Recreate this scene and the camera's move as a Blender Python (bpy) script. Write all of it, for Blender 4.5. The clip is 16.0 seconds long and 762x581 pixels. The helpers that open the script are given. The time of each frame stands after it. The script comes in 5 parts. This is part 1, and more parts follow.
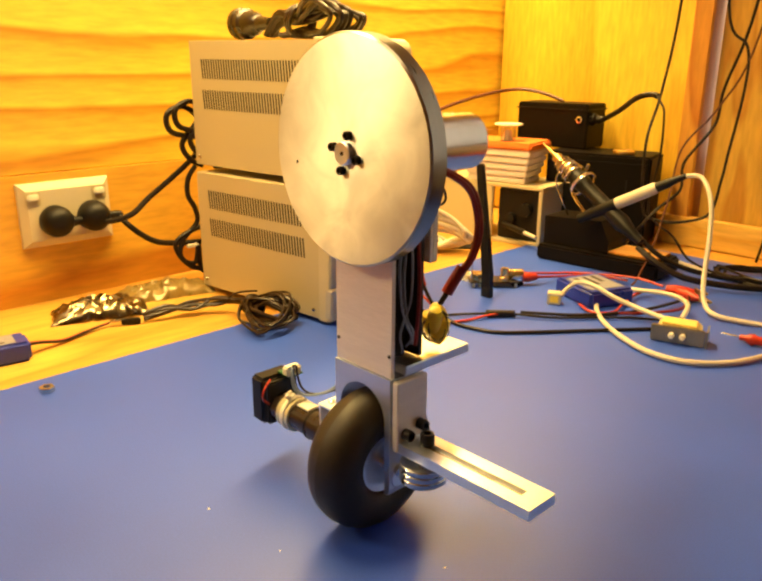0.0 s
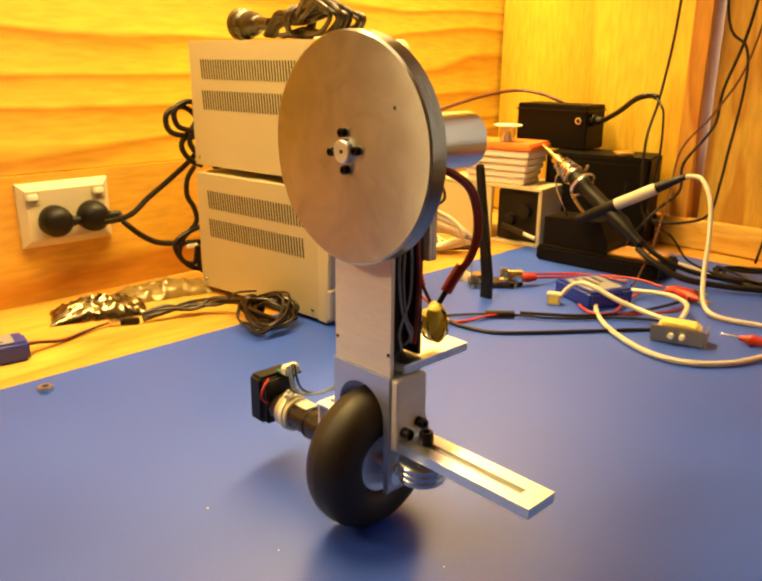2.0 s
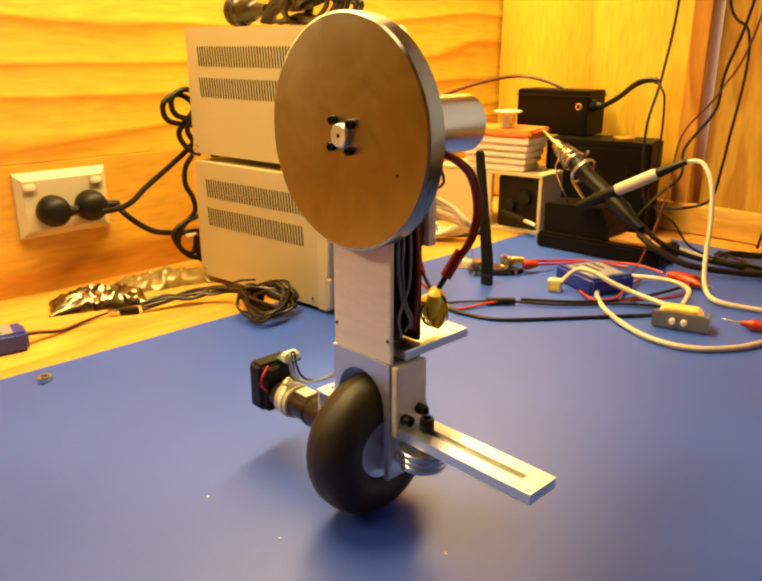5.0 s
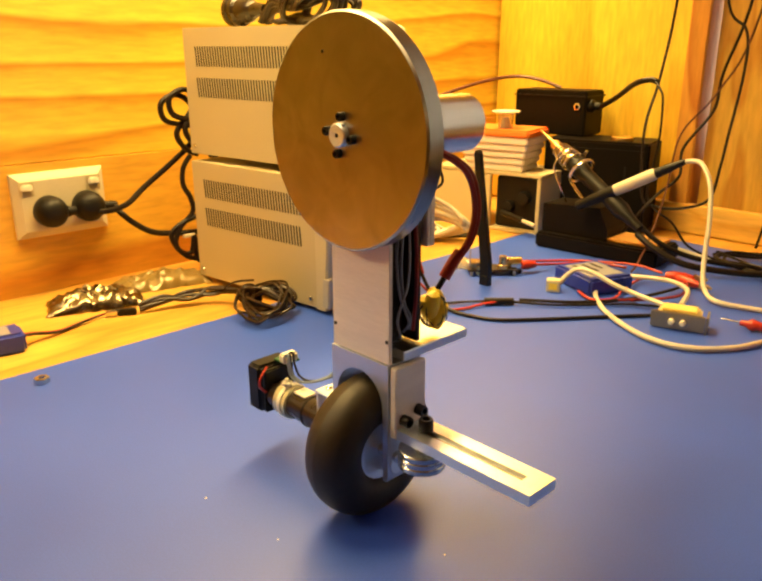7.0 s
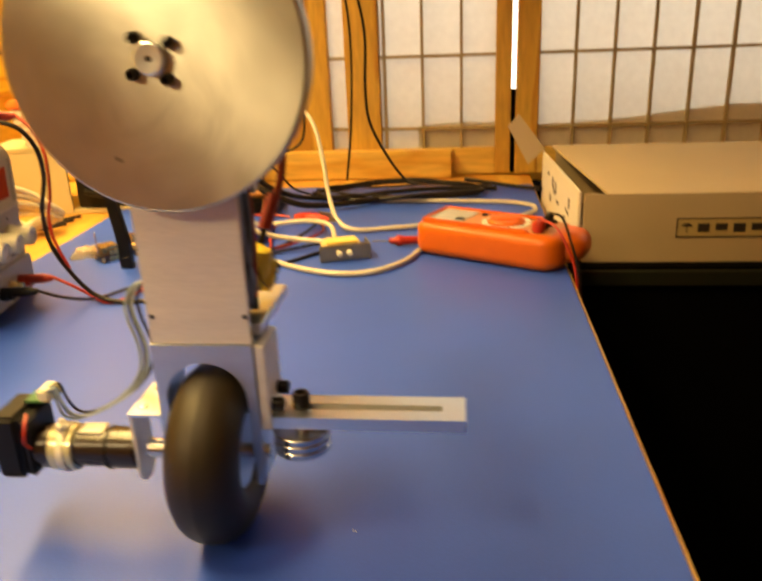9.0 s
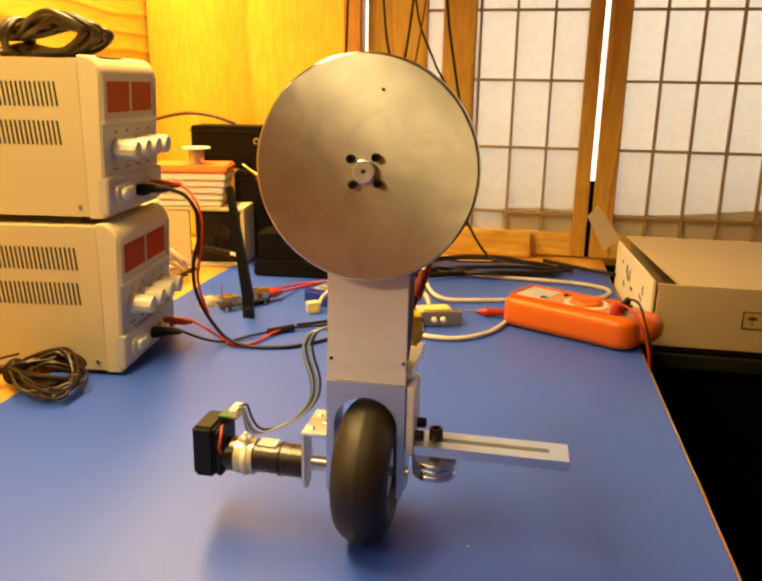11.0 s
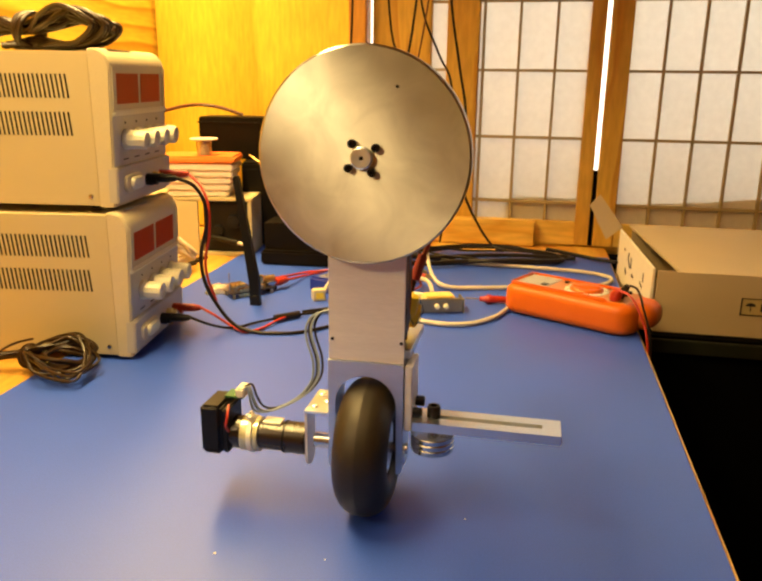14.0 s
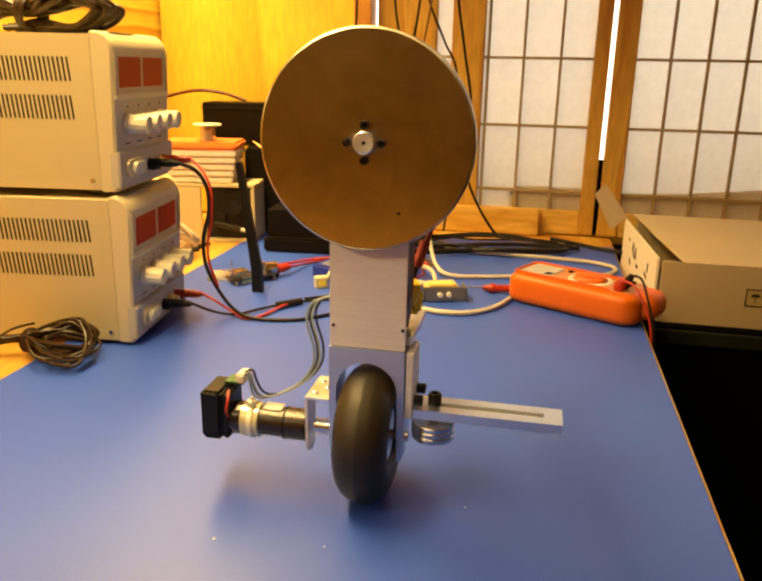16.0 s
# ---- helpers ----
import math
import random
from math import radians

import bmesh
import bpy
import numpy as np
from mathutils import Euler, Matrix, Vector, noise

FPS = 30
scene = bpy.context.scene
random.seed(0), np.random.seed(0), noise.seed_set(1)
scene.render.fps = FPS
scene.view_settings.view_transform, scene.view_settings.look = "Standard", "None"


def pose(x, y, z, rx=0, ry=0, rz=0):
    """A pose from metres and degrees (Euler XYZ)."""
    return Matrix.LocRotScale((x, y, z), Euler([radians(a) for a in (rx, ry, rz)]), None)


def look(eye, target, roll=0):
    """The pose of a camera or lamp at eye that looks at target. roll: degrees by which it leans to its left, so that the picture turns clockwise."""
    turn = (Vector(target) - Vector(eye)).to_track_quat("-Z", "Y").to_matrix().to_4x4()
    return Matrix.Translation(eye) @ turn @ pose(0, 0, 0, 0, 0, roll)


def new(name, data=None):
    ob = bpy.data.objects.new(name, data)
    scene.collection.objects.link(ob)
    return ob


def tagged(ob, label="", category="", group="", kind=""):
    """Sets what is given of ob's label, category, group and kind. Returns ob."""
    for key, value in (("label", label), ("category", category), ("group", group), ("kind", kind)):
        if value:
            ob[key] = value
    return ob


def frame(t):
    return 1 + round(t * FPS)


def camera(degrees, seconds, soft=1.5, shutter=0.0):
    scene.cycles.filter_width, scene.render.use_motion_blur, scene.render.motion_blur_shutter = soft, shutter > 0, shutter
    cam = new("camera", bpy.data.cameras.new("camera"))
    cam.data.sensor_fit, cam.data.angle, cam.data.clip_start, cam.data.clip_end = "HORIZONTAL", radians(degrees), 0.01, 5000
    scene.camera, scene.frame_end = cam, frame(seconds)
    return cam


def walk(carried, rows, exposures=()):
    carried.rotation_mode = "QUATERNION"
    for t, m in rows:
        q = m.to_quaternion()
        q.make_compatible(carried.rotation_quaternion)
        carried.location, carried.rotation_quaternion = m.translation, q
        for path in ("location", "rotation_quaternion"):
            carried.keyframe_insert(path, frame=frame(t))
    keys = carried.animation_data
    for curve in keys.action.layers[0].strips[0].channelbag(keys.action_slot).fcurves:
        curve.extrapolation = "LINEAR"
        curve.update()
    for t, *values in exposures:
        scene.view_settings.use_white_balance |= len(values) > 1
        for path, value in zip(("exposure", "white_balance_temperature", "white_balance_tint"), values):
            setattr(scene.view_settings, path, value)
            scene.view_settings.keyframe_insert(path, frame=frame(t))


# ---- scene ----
cam = camera(54.43, 16.0, soft=2.5, shutter=0.5)
ROWS = [
    (0, 0.0727, 0.0357, 0.2802, 46.26, -17.59, -0.40),
    (0.5, 0.0721, 0.0357, 0.2797, 46.43, -17.41, -0.45),
    (1, 0.0734, 0.0371, 0.2790, 46.25, -17.33, -0.40),
    (1.5, 0.0726, 0.0362, 0.2779, 46.20, -17.39, -0.45),
    (2, 0.0728, 0.0357, 0.2779, 46.23, -17.41, -0.47),
    (2.5, 0.0724, 0.0356, 0.2770, 46.22, -17.32, -0.44),
    (3, 0.0725, 0.0363, 0.2760, 46.31, -17.58, -0.11),
    (3.5, 0.0738, 0.0379, 0.2771, 46.16, -17.79, -0.26),
    (4, 0.0717, 0.0373, 0.2760, 46.19, -17.99, -0.09),
    (6.5, 0.0710, 0.0405, 0.2743, 46.12, -18.29, -0.06),
    (7, 0.0700, 0.0395, 0.2742, 46.01, -18.18, -0.01),
    (7.5, 0.0712, 0.0399, 0.2743, 45.70, -18.21, -0.22),
    (8, 0.0669, 0.0384, 0.2761, 43.48, -17.83, -0.72),
    (8.2, 0.0494, 0.0366, 0.2765, 39.46, -18.24, 0.03),
    (8.5, -0.0073, 0.0225, 0.2653, 28.13, -20.09, 2.69),
    (8.8, -0.0741, 0.0123, 0.2441, 13.61, -21.92, 3.95),
    (9, -0.1056, 0.0070, 0.2435, 5.76, -20.44, 2.19),
    (9.5, -0.1596, -0.0029, 0.2527, 9.32, -17.05, 3.16),
    (9.7, -0.1650, -0.0159, 0.2588, 10.39, -15.47, 1.50),
    (11.8, -0.1292, -0.1138, 0.2750, 10.91, -15.29, -1.08),
    (12, -0.1299, -0.1132, 0.2744, 11.01, -15.51, -0.96),
    (12.5, -0.1317, -0.1137, 0.2743, 11.40, -15.44, -0.76),
    (13, -0.1330, -0.1128, 0.2735, 11.61, -15.64, -0.69),
    (13.5, -0.1322, -0.1129, 0.2735, 11.43, -15.71, -0.73),
    (14, -0.1313, -0.1129, 0.2736, 11.51, -15.93, -0.65),
    (14.5, -0.1308, -0.1126, 0.2737, 11.64, -16.08, -0.78),
    (15, -0.1300, -0.1101, 0.2714, 11.87, -16.63, -0.84),
    (15.5, -0.1304, -0.1095, 0.2717, 11.75, -16.80, -1.05),
    (16, -0.1309, -0.1096, 0.2711, 11.91, -16.78, -1.06),
]
walk(cam, [(t, pose(x, y, z, 90 + pitch, roll, yaw)) for t, x, y, z, yaw, pitch, roll in ROWS])

# ---- light ----
world = bpy.data.worlds.new("world")
scene.world = world
world.use_nodes = True
world.node_tree.nodes["Background"].inputs[0].default_value = (0.9, 0.75, 0.55, 1)
world.node_tree.nodes["Background"].inputs[1].default_value = 0.02


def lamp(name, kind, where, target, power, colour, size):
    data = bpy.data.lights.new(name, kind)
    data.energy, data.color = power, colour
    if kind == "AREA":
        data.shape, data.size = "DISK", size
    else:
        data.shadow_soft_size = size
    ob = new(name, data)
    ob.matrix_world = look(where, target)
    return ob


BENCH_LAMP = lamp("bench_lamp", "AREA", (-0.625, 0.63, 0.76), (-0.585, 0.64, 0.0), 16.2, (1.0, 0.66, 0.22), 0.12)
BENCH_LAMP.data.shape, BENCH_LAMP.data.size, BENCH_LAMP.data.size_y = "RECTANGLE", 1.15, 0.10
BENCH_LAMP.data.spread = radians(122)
# Unseen lamp added for the flywheel's bright streak, its beam narrowed onto the robot.
STREAK_LAMP = lamp("streak_lamp", "AREA", (-0.755, -0.32, 0.60), (-0.22, 0.30, 0.20), 0.25, (1.0, 0.72, 0.35), 0.14)
STREAK_LAMP.data.spread = radians(46)
# Unseen fill under the ceiling, added to brighten the fronts that face the camera.
lamp("ceiling_fill", "AREA", (-0.45, -0.60, 1.6), (-0.40, -0.2, 0.0), 6.8, (1.0, 0.71, 0.37), 0.7)
scene.view_settings.exposure = 0.0

# ---- materials ----


def nodes_of(name):
    m = bpy.data.materials.new(name)
    m.use_nodes = True
    return m, m.node_tree.nodes, m.node_tree.links, m.node_tree.nodes["Principled BSDF"]


def mat(name, colour, rough=0.5, metal=0.0, vary=0.12, scale=40.0, bump=0.1, grain=600.0, stretch=(1, 1, 1), coat=0.0, spec=0.5, piece=0.0):
    """A plain surface with stains at one scale, grain and fine relief at another."""
    m, n, l, b = nodes_of(name)
    tc = n.new("ShaderNodeTexCoord")
    mp = n.new("ShaderNodeMapping")
    mp.inputs["Scale"].default_value = stretch
    l.new(tc.outputs["Object"], mp.inputs[0])
    big, fine = n.new("ShaderNodeTexNoise"), n.new("ShaderNodeTexNoise")
    big.inputs["Scale"].default_value, big.inputs["Detail"].default_value = scale, 5
    fine.inputs["Scale"].default_value, fine.inputs["Detail"].default_value = grain, 3
    for k in (big, fine):
        l.new(mp.outputs[0], k.inputs["Vector"])
    add = n.new("ShaderNodeMath")
    add.operation = "ADD"
    l.new(big.outputs["Fac"], add.inputs[0])
    l.new(fine.outputs["Fac"], add.inputs[1])
    ramp = n.new("ShaderNodeMapRange")
    ramp.inputs["From Min"].default_value, ramp.inputs["From Max"].default_value = 0.6, 1.4
    ramp.inputs["To Min"].default_value, ramp.inputs["To Max"].default_value = 1 - vary, 1 + vary
    l.new(add.outputs[0], ramp.inputs["Value"])
    hue = n.new("ShaderNodeHueSaturation")
    hue.inputs["Color"].default_value = (*colour, 1)
    l.new(ramp.outputs[0], hue.inputs["Value"])
    l.new(hue.outputs[0], b.inputs["Base Color"])
    rr = n.new("ShaderNodeMapRange")
    rr.inputs["To Min"].default_value, rr.inputs["To Max"].default_value = max(rough - 0.08, 0.02), min(rough + 0.08, 1)
    l.new(big.outputs["Fac"], rr.inputs["Value"])
    l.new(rr.outputs[0], b.inputs["Roughness"])
    b.inputs["Metallic"].default_value = metal
    b.inputs["Coat Weight"].default_value = coat
    b.inputs["Specular IOR Level"].default_value = spec
    if bump:
        bp = n.new("ShaderNodeBump")
        bp.inputs["Strength"].default_value, bp.inputs["Distance"].default_value = bump, 0.0006
        l.new(fine.outputs["Fac"], bp.inputs["Height"])
        l.new(bp.outputs[0], b.inputs["Normal"])
    return m


def wood(name, light, dark, along="y", rings=9.0, rough=0.45, knots=0.5, offset=0.0, lines=0.0):
    """Flat-sawn pine: long wavy bands of darker late wood along one axis."""
    m, n, l, b = nodes_of(name)
    tc = n.new("ShaderNodeTexCoord")
    mp = n.new("ShaderNodeMapping")
    mp.inputs["Scale"].default_value = {"y": (1, 0.16, 1), "z": (1, 1, 0.16), "x": (0.16, 1, 1)}[along]
    mp.inputs["Location"].default_value = (offset, offset * 0.7, offset * 0.4)
    l.new(tc.outputs["Object"], mp.inputs[0])
    warp = n.new("ShaderNodeTexNoise")
    warp.inputs["Scale"].default_value, warp.inputs["Detail"].default_value = rings, 2.5
    l.new(mp.outputs[0], warp.inputs["Vector"])
    mul = n.new("ShaderNodeMath")
    mul.operation = "MULTIPLY"
    mul.inputs[1].default_value = 9.0 * knots
    l.new(warp.outputs["Fac"], mul.inputs[0])
    fr = n.new("ShaderNodeMath")
    fr.operation = "FRACT"
    if lines:
        height, step, both = n.new("ShaderNodeSeparateXYZ"), n.new("ShaderNodeMath"), n.new("ShaderNodeMath")
        l.new(tc.outputs["Object"], height.inputs[0])
        step.operation, step.inputs[1].default_value = "MULTIPLY", lines
        l.new(height.outputs["Z"], step.inputs[0])
        l.new(step.outputs[0], both.inputs[0])
        l.new(mul.outputs[0], both.inputs[1])
        l.new(both.outputs[0], fr.inputs[0])
    else:
        l.new(mul.outputs[0], fr.inputs[0])
    ramp = n.new("ShaderNodeValToRGB")
    e = ramp.color_ramp.elements
    e[0].position, e[0].color = 0.0, (*light, 1)
    e[1].position, e[1].color = 1.0, (*light, 1)
    mid = e.new(0.62)
    mid.color = tuple(0.55 * a + 0.45 * c for a, c in zip(light, dark)) + (1,)
    late = e.new(0.86)
    late.color = (*dark, 1)
    l.new(fr.outputs[0], ramp.inputs[0])
    fine = n.new("ShaderNodeTexNoise")
    fine.inputs["Scale"].default_value, fine.inputs["Detail"].default_value = 160, 4
    l.new(mp.outputs[0], fine.inputs["Vector"])
    mr = n.new("ShaderNodeMapRange")
    mr.inputs["From Min"].default_value, mr.inputs["From Max"].default_value = 0.3, 0.7
    mr.inputs["To Min"].default_value, mr.inputs["To Max"].default_value = 0.86, 1.12
    l.new(fine.outputs["Fac"], mr.inputs["Value"])
    hue = n.new("ShaderNodeHueSaturation")
    l.new(ramp.outputs[0], hue.inputs["Color"])
    l.new(mr.outputs[0], hue.inputs["Value"])
    l.new(hue.outputs[0], b.inputs["Base Color"])
    b.inputs["Roughness"].default_value = rough
    bp = n.new("ShaderNodeBump")
    bp.inputs["Strength"].default_value, bp.inputs["Distance"].default_value = 0.15, 0.0005
    l.new(fine.outputs["Fac"], bp.inputs["Height"])
    l.new(bp.outputs[0], b.inputs["Normal"])
    return m


def glow(name, colour, strength):
    m, n, l, b = nodes_of(name)
    b.inputs["Base Color"].default_value = (*colour, 1)
    b.inputs["Emission Color"].default_value = (*colour, 1)
    b.inputs["Emission Strength"].default_value = strength
    return m


def paper_mat(name, tone=(0.90, 0.90, 0.88)):
    m, n, l, b = nodes_of(name)
    tr = n.new("ShaderNodeBsdfTranslucent")
    mix = n.new("ShaderNodeMixShader")
    tc, nz = n.new("ShaderNodeTexCoord"), n.new("ShaderNodeTexNoise")
    nz.inputs["Scale"].default_value, nz.inputs["Detail"].default_value = 90, 6
    l.new(tc.outputs["Object"], nz.inputs["Vector"])
    mr = n.new("ShaderNodeMapRange")
    mr.inputs["To Min"].default_value, mr.inputs["To Max"].default_value = 0.80, 0.95
    l.new(nz.outputs["Fac"], mr.inputs["Value"])
    hs = n.new("ShaderNodeHueSaturation")
    hs.inputs["Color"].default_value = (*tone, 1)
    l.new(mr.outputs[0], hs.inputs["Value"])
    l.new(hs.outputs[0], tr.inputs["Color"])
    l.new(hs.outputs[0], b.inputs["Base Color"])
    b.inputs["Roughness"].default_value = 0.8
    mix.inputs[0].default_value = 0.6
    l.new(b.outputs[0], mix.inputs[1])
    l.new(tr.outputs[0], mix.inputs[2])
    l.new(mix.outputs[0], n["Material Output"].inputs["Surface"])
    return m


def glass_mat(name, colour, rough=0.1, trans=0.9):
    m, n, l, b = nodes_of(name)
    b.inputs["Base Color"].default_value = (*colour, 1)
    b.inputs["Roughness"].default_value = rough
    b.inputs["Transmission Weight"].default_value = trans
    b.inputs["IOR"].default_value = 1.45
    return m


def turned_metal(name, colour, rough):
    """Faced on a lathe: fine rings round the spindle (the object's y axis) and faint blotches."""
    m, n, l, b = nodes_of(name)
    b.inputs["Base Color"].default_value = (*colour, 1)
    b.inputs["Metallic"].default_value = 1.0
    tc = n.new("ShaderNodeTexCoord")
    sep = n.new("ShaderNodeSeparateXYZ")
    l.new(tc.outputs["Object"], sep.inputs[0])
    comb = n.new("ShaderNodeCombineXYZ")
    l.new(sep.outputs["X"], comb.inputs["X"])
    l.new(sep.outputs["Z"], comb.inputs["Z"])
    ln = n.new("ShaderNodeVectorMath")
    ln.operation = "LENGTH"
    l.new(comb.outputs[0], ln.inputs[0])
    ring = n.new("ShaderNodeTexNoise")
    ring.noise_dimensions = "1D"
    ring.inputs["Scale"].default_value, ring.inputs["Detail"].default_value = 2500, 2
    l.new(ln.outputs["Value"], ring.inputs["W"])
    blot = n.new("ShaderNodeTexNoise")
    blot.inputs["Scale"].default_value, blot.inputs["Detail"].default_value = 34, 7
    blot.inputs["Distortion"].default_value = 1.2
    l.new(tc.outputs["Object"], blot.inputs["Vector"])
    rr = n.new("ShaderNodeMapRange")
    rr.inputs["From Min"].default_value, rr.inputs["From Max"].default_value = 0.3, 0.7
    rr.inputs["To Min"].default_value, rr.inputs["To Max"].default_value = rough - 0.015, rough + 0.025
    l.new(blot.outputs["Fac"], rr.inputs["Value"])
    l.new(rr.outputs[0], b.inputs["Roughness"])
    cr = n.new("ShaderNodeMapRange")
    cr.inputs["From Min"].default_value, cr.inputs["From Max"].default_value = 0.3, 0.7
    cr.inputs["To Min"].default_value, cr.inputs["To Max"].default_value = 0.80, 1.10
    l.new(blot.outputs["Fac"], cr.inputs["Value"])
    hs = n.new("ShaderNodeHueSaturation")
    hs.inputs["Color"].default_value = (*colour, 1)
    l.new(cr.outputs[0], hs.inputs["Value"])
    l.new(hs.outputs[0], b.inputs["Base Color"])
    bp = n.new("ShaderNodeBump")
    bp.inputs["Strength"].default_value, bp.inputs["Distance"].default_value = 0.04, 0.0001
    l.new(ring.outputs["Fac"], bp.inputs["Height"])
    l.new(bp.outputs[0], b.inputs["Normal"])
    grain = n.new("ShaderNodeVectorTransform")
    grain.vector_type, grain.convert_from, grain.convert_to = "VECTOR", "OBJECT", "WORLD"
    grain.inputs[0].default_value = (0.02, 0.0, 1.0)
    l.new(grain.outputs[0], b.inputs["Tangent"])
    b.inputs["Anisotropic"].default_value = 0.96
    return m


PINE = wood("pine_wall", (0.78, 0.56, 0.062), (0.52, 0.235, 0.014), "y", 9.0, 0.42, 0.32, 0.0, 24.0)
PINE_LOW = wood("pine_board", (0.70, 0.40, 0.045), (0.50, 0.20, 0.015), "y", 5.0, 0.42, 0.4, 3.0)
PLY = wood("pine_ply", (0.77, 0.53, 0.050), (0.64, 0.37, 0.027), "z", 5.0, 0.45, 0.4, 1.0)
BENCH = wood("bench_pine", (0.66, 0.40, 0.07), (0.52, 0.24, 0.03), "y", 8.0, 0.4, 0.4, 7.0)
FRAME = wood("frame_pine", (0.65, 0.40, 0.065), (0.50, 0.24, 0.03), "z", 14.0, 0.45, 0.5, 2.0)
RAIL = wood("rail_pine", (0.76, 0.50, 0.11), (0.62, 0.34, 0.05), "x", 14.0, 0.45, 0.5, 5.0)
REDWOOD = wood("red_wood", (0.58, 0.29, 0.045), (0.42, 0.15, 0.02), "z", 10.0, 0.45, 0.5, 4.0)
ROOM = wood("room_pine", (0.56, 0.29, 0.07), (0.44, 0.19, 0.03), "z", 4.0, 0.6, 0.5, 9.0)
KUMIKO = mat("lattice_wood", (0.38, 0.29, 0.15), 0.6)
PAPER = paper_mat("shoji_paper")
BROWNSHEET = paper_mat("thin_brown_sheet", (0.86, 0.63, 0.35))
MAT = mat("blue_mat", (0.031, 0.090, 0.58), 0.42, spec=0.66, vary=0.16, scale=7, bump=0.06, grain=900)
# Near-black base colour carries the deep shade below and beside the bench.
DARK = mat("shade_black", (0.002, 0.0018, 0.0016), 0.9, spec=0.03)
CREAM = mat("cream_paint", (0.51, 0.44, 0.26), 0.5, vary=0.05, scale=8, bump=0.12, grain=1500)
BEZEL = mat("bezel_plastic", (0.56, 0.49, 0.31), 0.42, vary=0.05, scale=15)
CREAM_LIGHT = mat("cream_plastic", (0.57, 0.51, 0.35), 0.4, vary=0.05, scale=15)
GREYPANEL = mat("grey_panel", (0.45, 0.42, 0.36), 0.45, vary=0.06, scale=20)
BLACK = mat("black_plastic", (0.007, 0.006, 0.005), 0.45, vary=0.2, spec=0.25)
BLACKMETAL = mat("black_painted_metal", (0.0060, 0.0042, 0.0026), 0.5, vary=0.2, spec=0.12)
RUBBER = mat("tyre_rubber", (0.019, 0.0125, 0.005), 0.5, vary=0.25, scale=60, bump=0.2, grain=300, spec=0.45)
CABLE = mat("black_cable", (0.013, 0.008, 0.005), 0.45, vary=0.15, spec=0.25)
BROWNBLACK = mat("brown_black_cable", (0.024, 0.0115, 0.0035), 0.36, vary=0.25, scale=90, spec=0.32)
WHITECABLE = mat("white_cable", (0.56, 0.51, 0.40), 0.45, vary=0.08)
REDCABLE = mat("red_cable", (0.40, 0.024, 0.004), 0.4, vary=0.12)
BROWNCABLE = mat("brown_cable", (0.10, 0.030, 0.010), 0.42, vary=0.15)
DARKRED = mat("dark_red_sleeve", (0.24, 0.012, 0.008), 0.42, vary=0.15)
GREYWIRE = mat("grey_wire", (0.20, 0.25, 0.32), 0.45, vary=0.12)
ALU = mat("brushed_aluminium", (0.77, 0.74, 0.69), 0.5, 0.42, vary=0.10, scale=25, bump=0.06, grain=500, stretch=(0.4, 1, 6))
# Bluish base colour helps imitate the blue mat's reflection in the fork.
FORKALU = mat("mat_tinted_aluminium", (0.64, 0.72, 0.84), 0.40, 0.9, vary=0.08, scale=25, bump=0.06, grain=500, stretch=(0.4, 1, 6))
KNOB = mat("knob_plastic", (0.70, 0.66, 0.50), 0.35, vary=0.05, scale=30)
DULLBRASS = mat("dull_brass", (0.34, 0.22, 0.06), 0.42, 0.9)
ALUBRIGHT = mat("milled_aluminium", (0.82, 0.89, 0.98), 0.36, 1.0, vary=0.05, scale=40, bump=0.04, grain=700)
STEEL = mat("steel", (0.66, 0.64, 0.60), 0.24, 1.0, vary=0.06, bump=0.02)
DISC = turned_metal("turned_steel", (0.58, 0.56, 0.455), 0.31)
# Turned rim metal, darkened in colour for the dark room it would reflect.
RIM = mat("rim_dark_reflection", (0.30, 0.285, 0.25), 0.30, 1.0, vary=0.10, scale=30, bump=0.03, grain=900, stretch=(1, 8, 1))
AGEDBRASS = mat("aged_brass", (0.46, 0.31, 0.12), 0.36, 1.0, vary=0.25, scale=150)
SCREW = mat("black_oxide", (0.02, 0.018, 0.017), 0.32, 0.6, vary=0.15)
LED = mat("red_display", (0.46, 0.042, 0.004), 0.4, vary=0.08, spec=0.12)
ORANGE = mat("orange_plastic", (0.64, 0.125, 0.003), 0.38, vary=0.06, spec=0.3)
ORANGE_LID = mat("orange_lid", (0.85, 0.22, 0.04), 0.4, vary=0.06)
TUB = mat("white_tub", (0.78, 0.70, 0.62), 0.4, vary=0.06)
GREYMETAL = mat("grey_connector", (0.32, 0.29, 0.22), 0.35, 0.8, vary=0.1)
YELLOW = mat("yellow_sleeve", (0.90, 0.68, 0.05), 0.4, vary=0.12)
CAPYELLOW = mat("capacitor_yellow", (0.98, 0.74, 0.04), 0.45, vary=0.10)
BLUEPACK = mat("blue_shrink_wrap", (0.020, 0.036, 0.33), 0.3, vary=0.2)
GREYLABEL = mat("grey_label", (0.25, 0.25, 0.30), 0.4, vary=0.2)
CARD = mat("cardboard", (0.52, 0.41, 0.25), 0.75, vary=0.06, scale=12, bump=0.1)
CARDWHITE = mat("white_board", (0.75, 0.70, 0.60), 0.6, vary=0.05)
INK = mat("dark_print", (0.03, 0.02, 0.015), 0.6)
LABELYEL = mat("label_yellow", (0.50, 0.38, 0.16), 0.6)
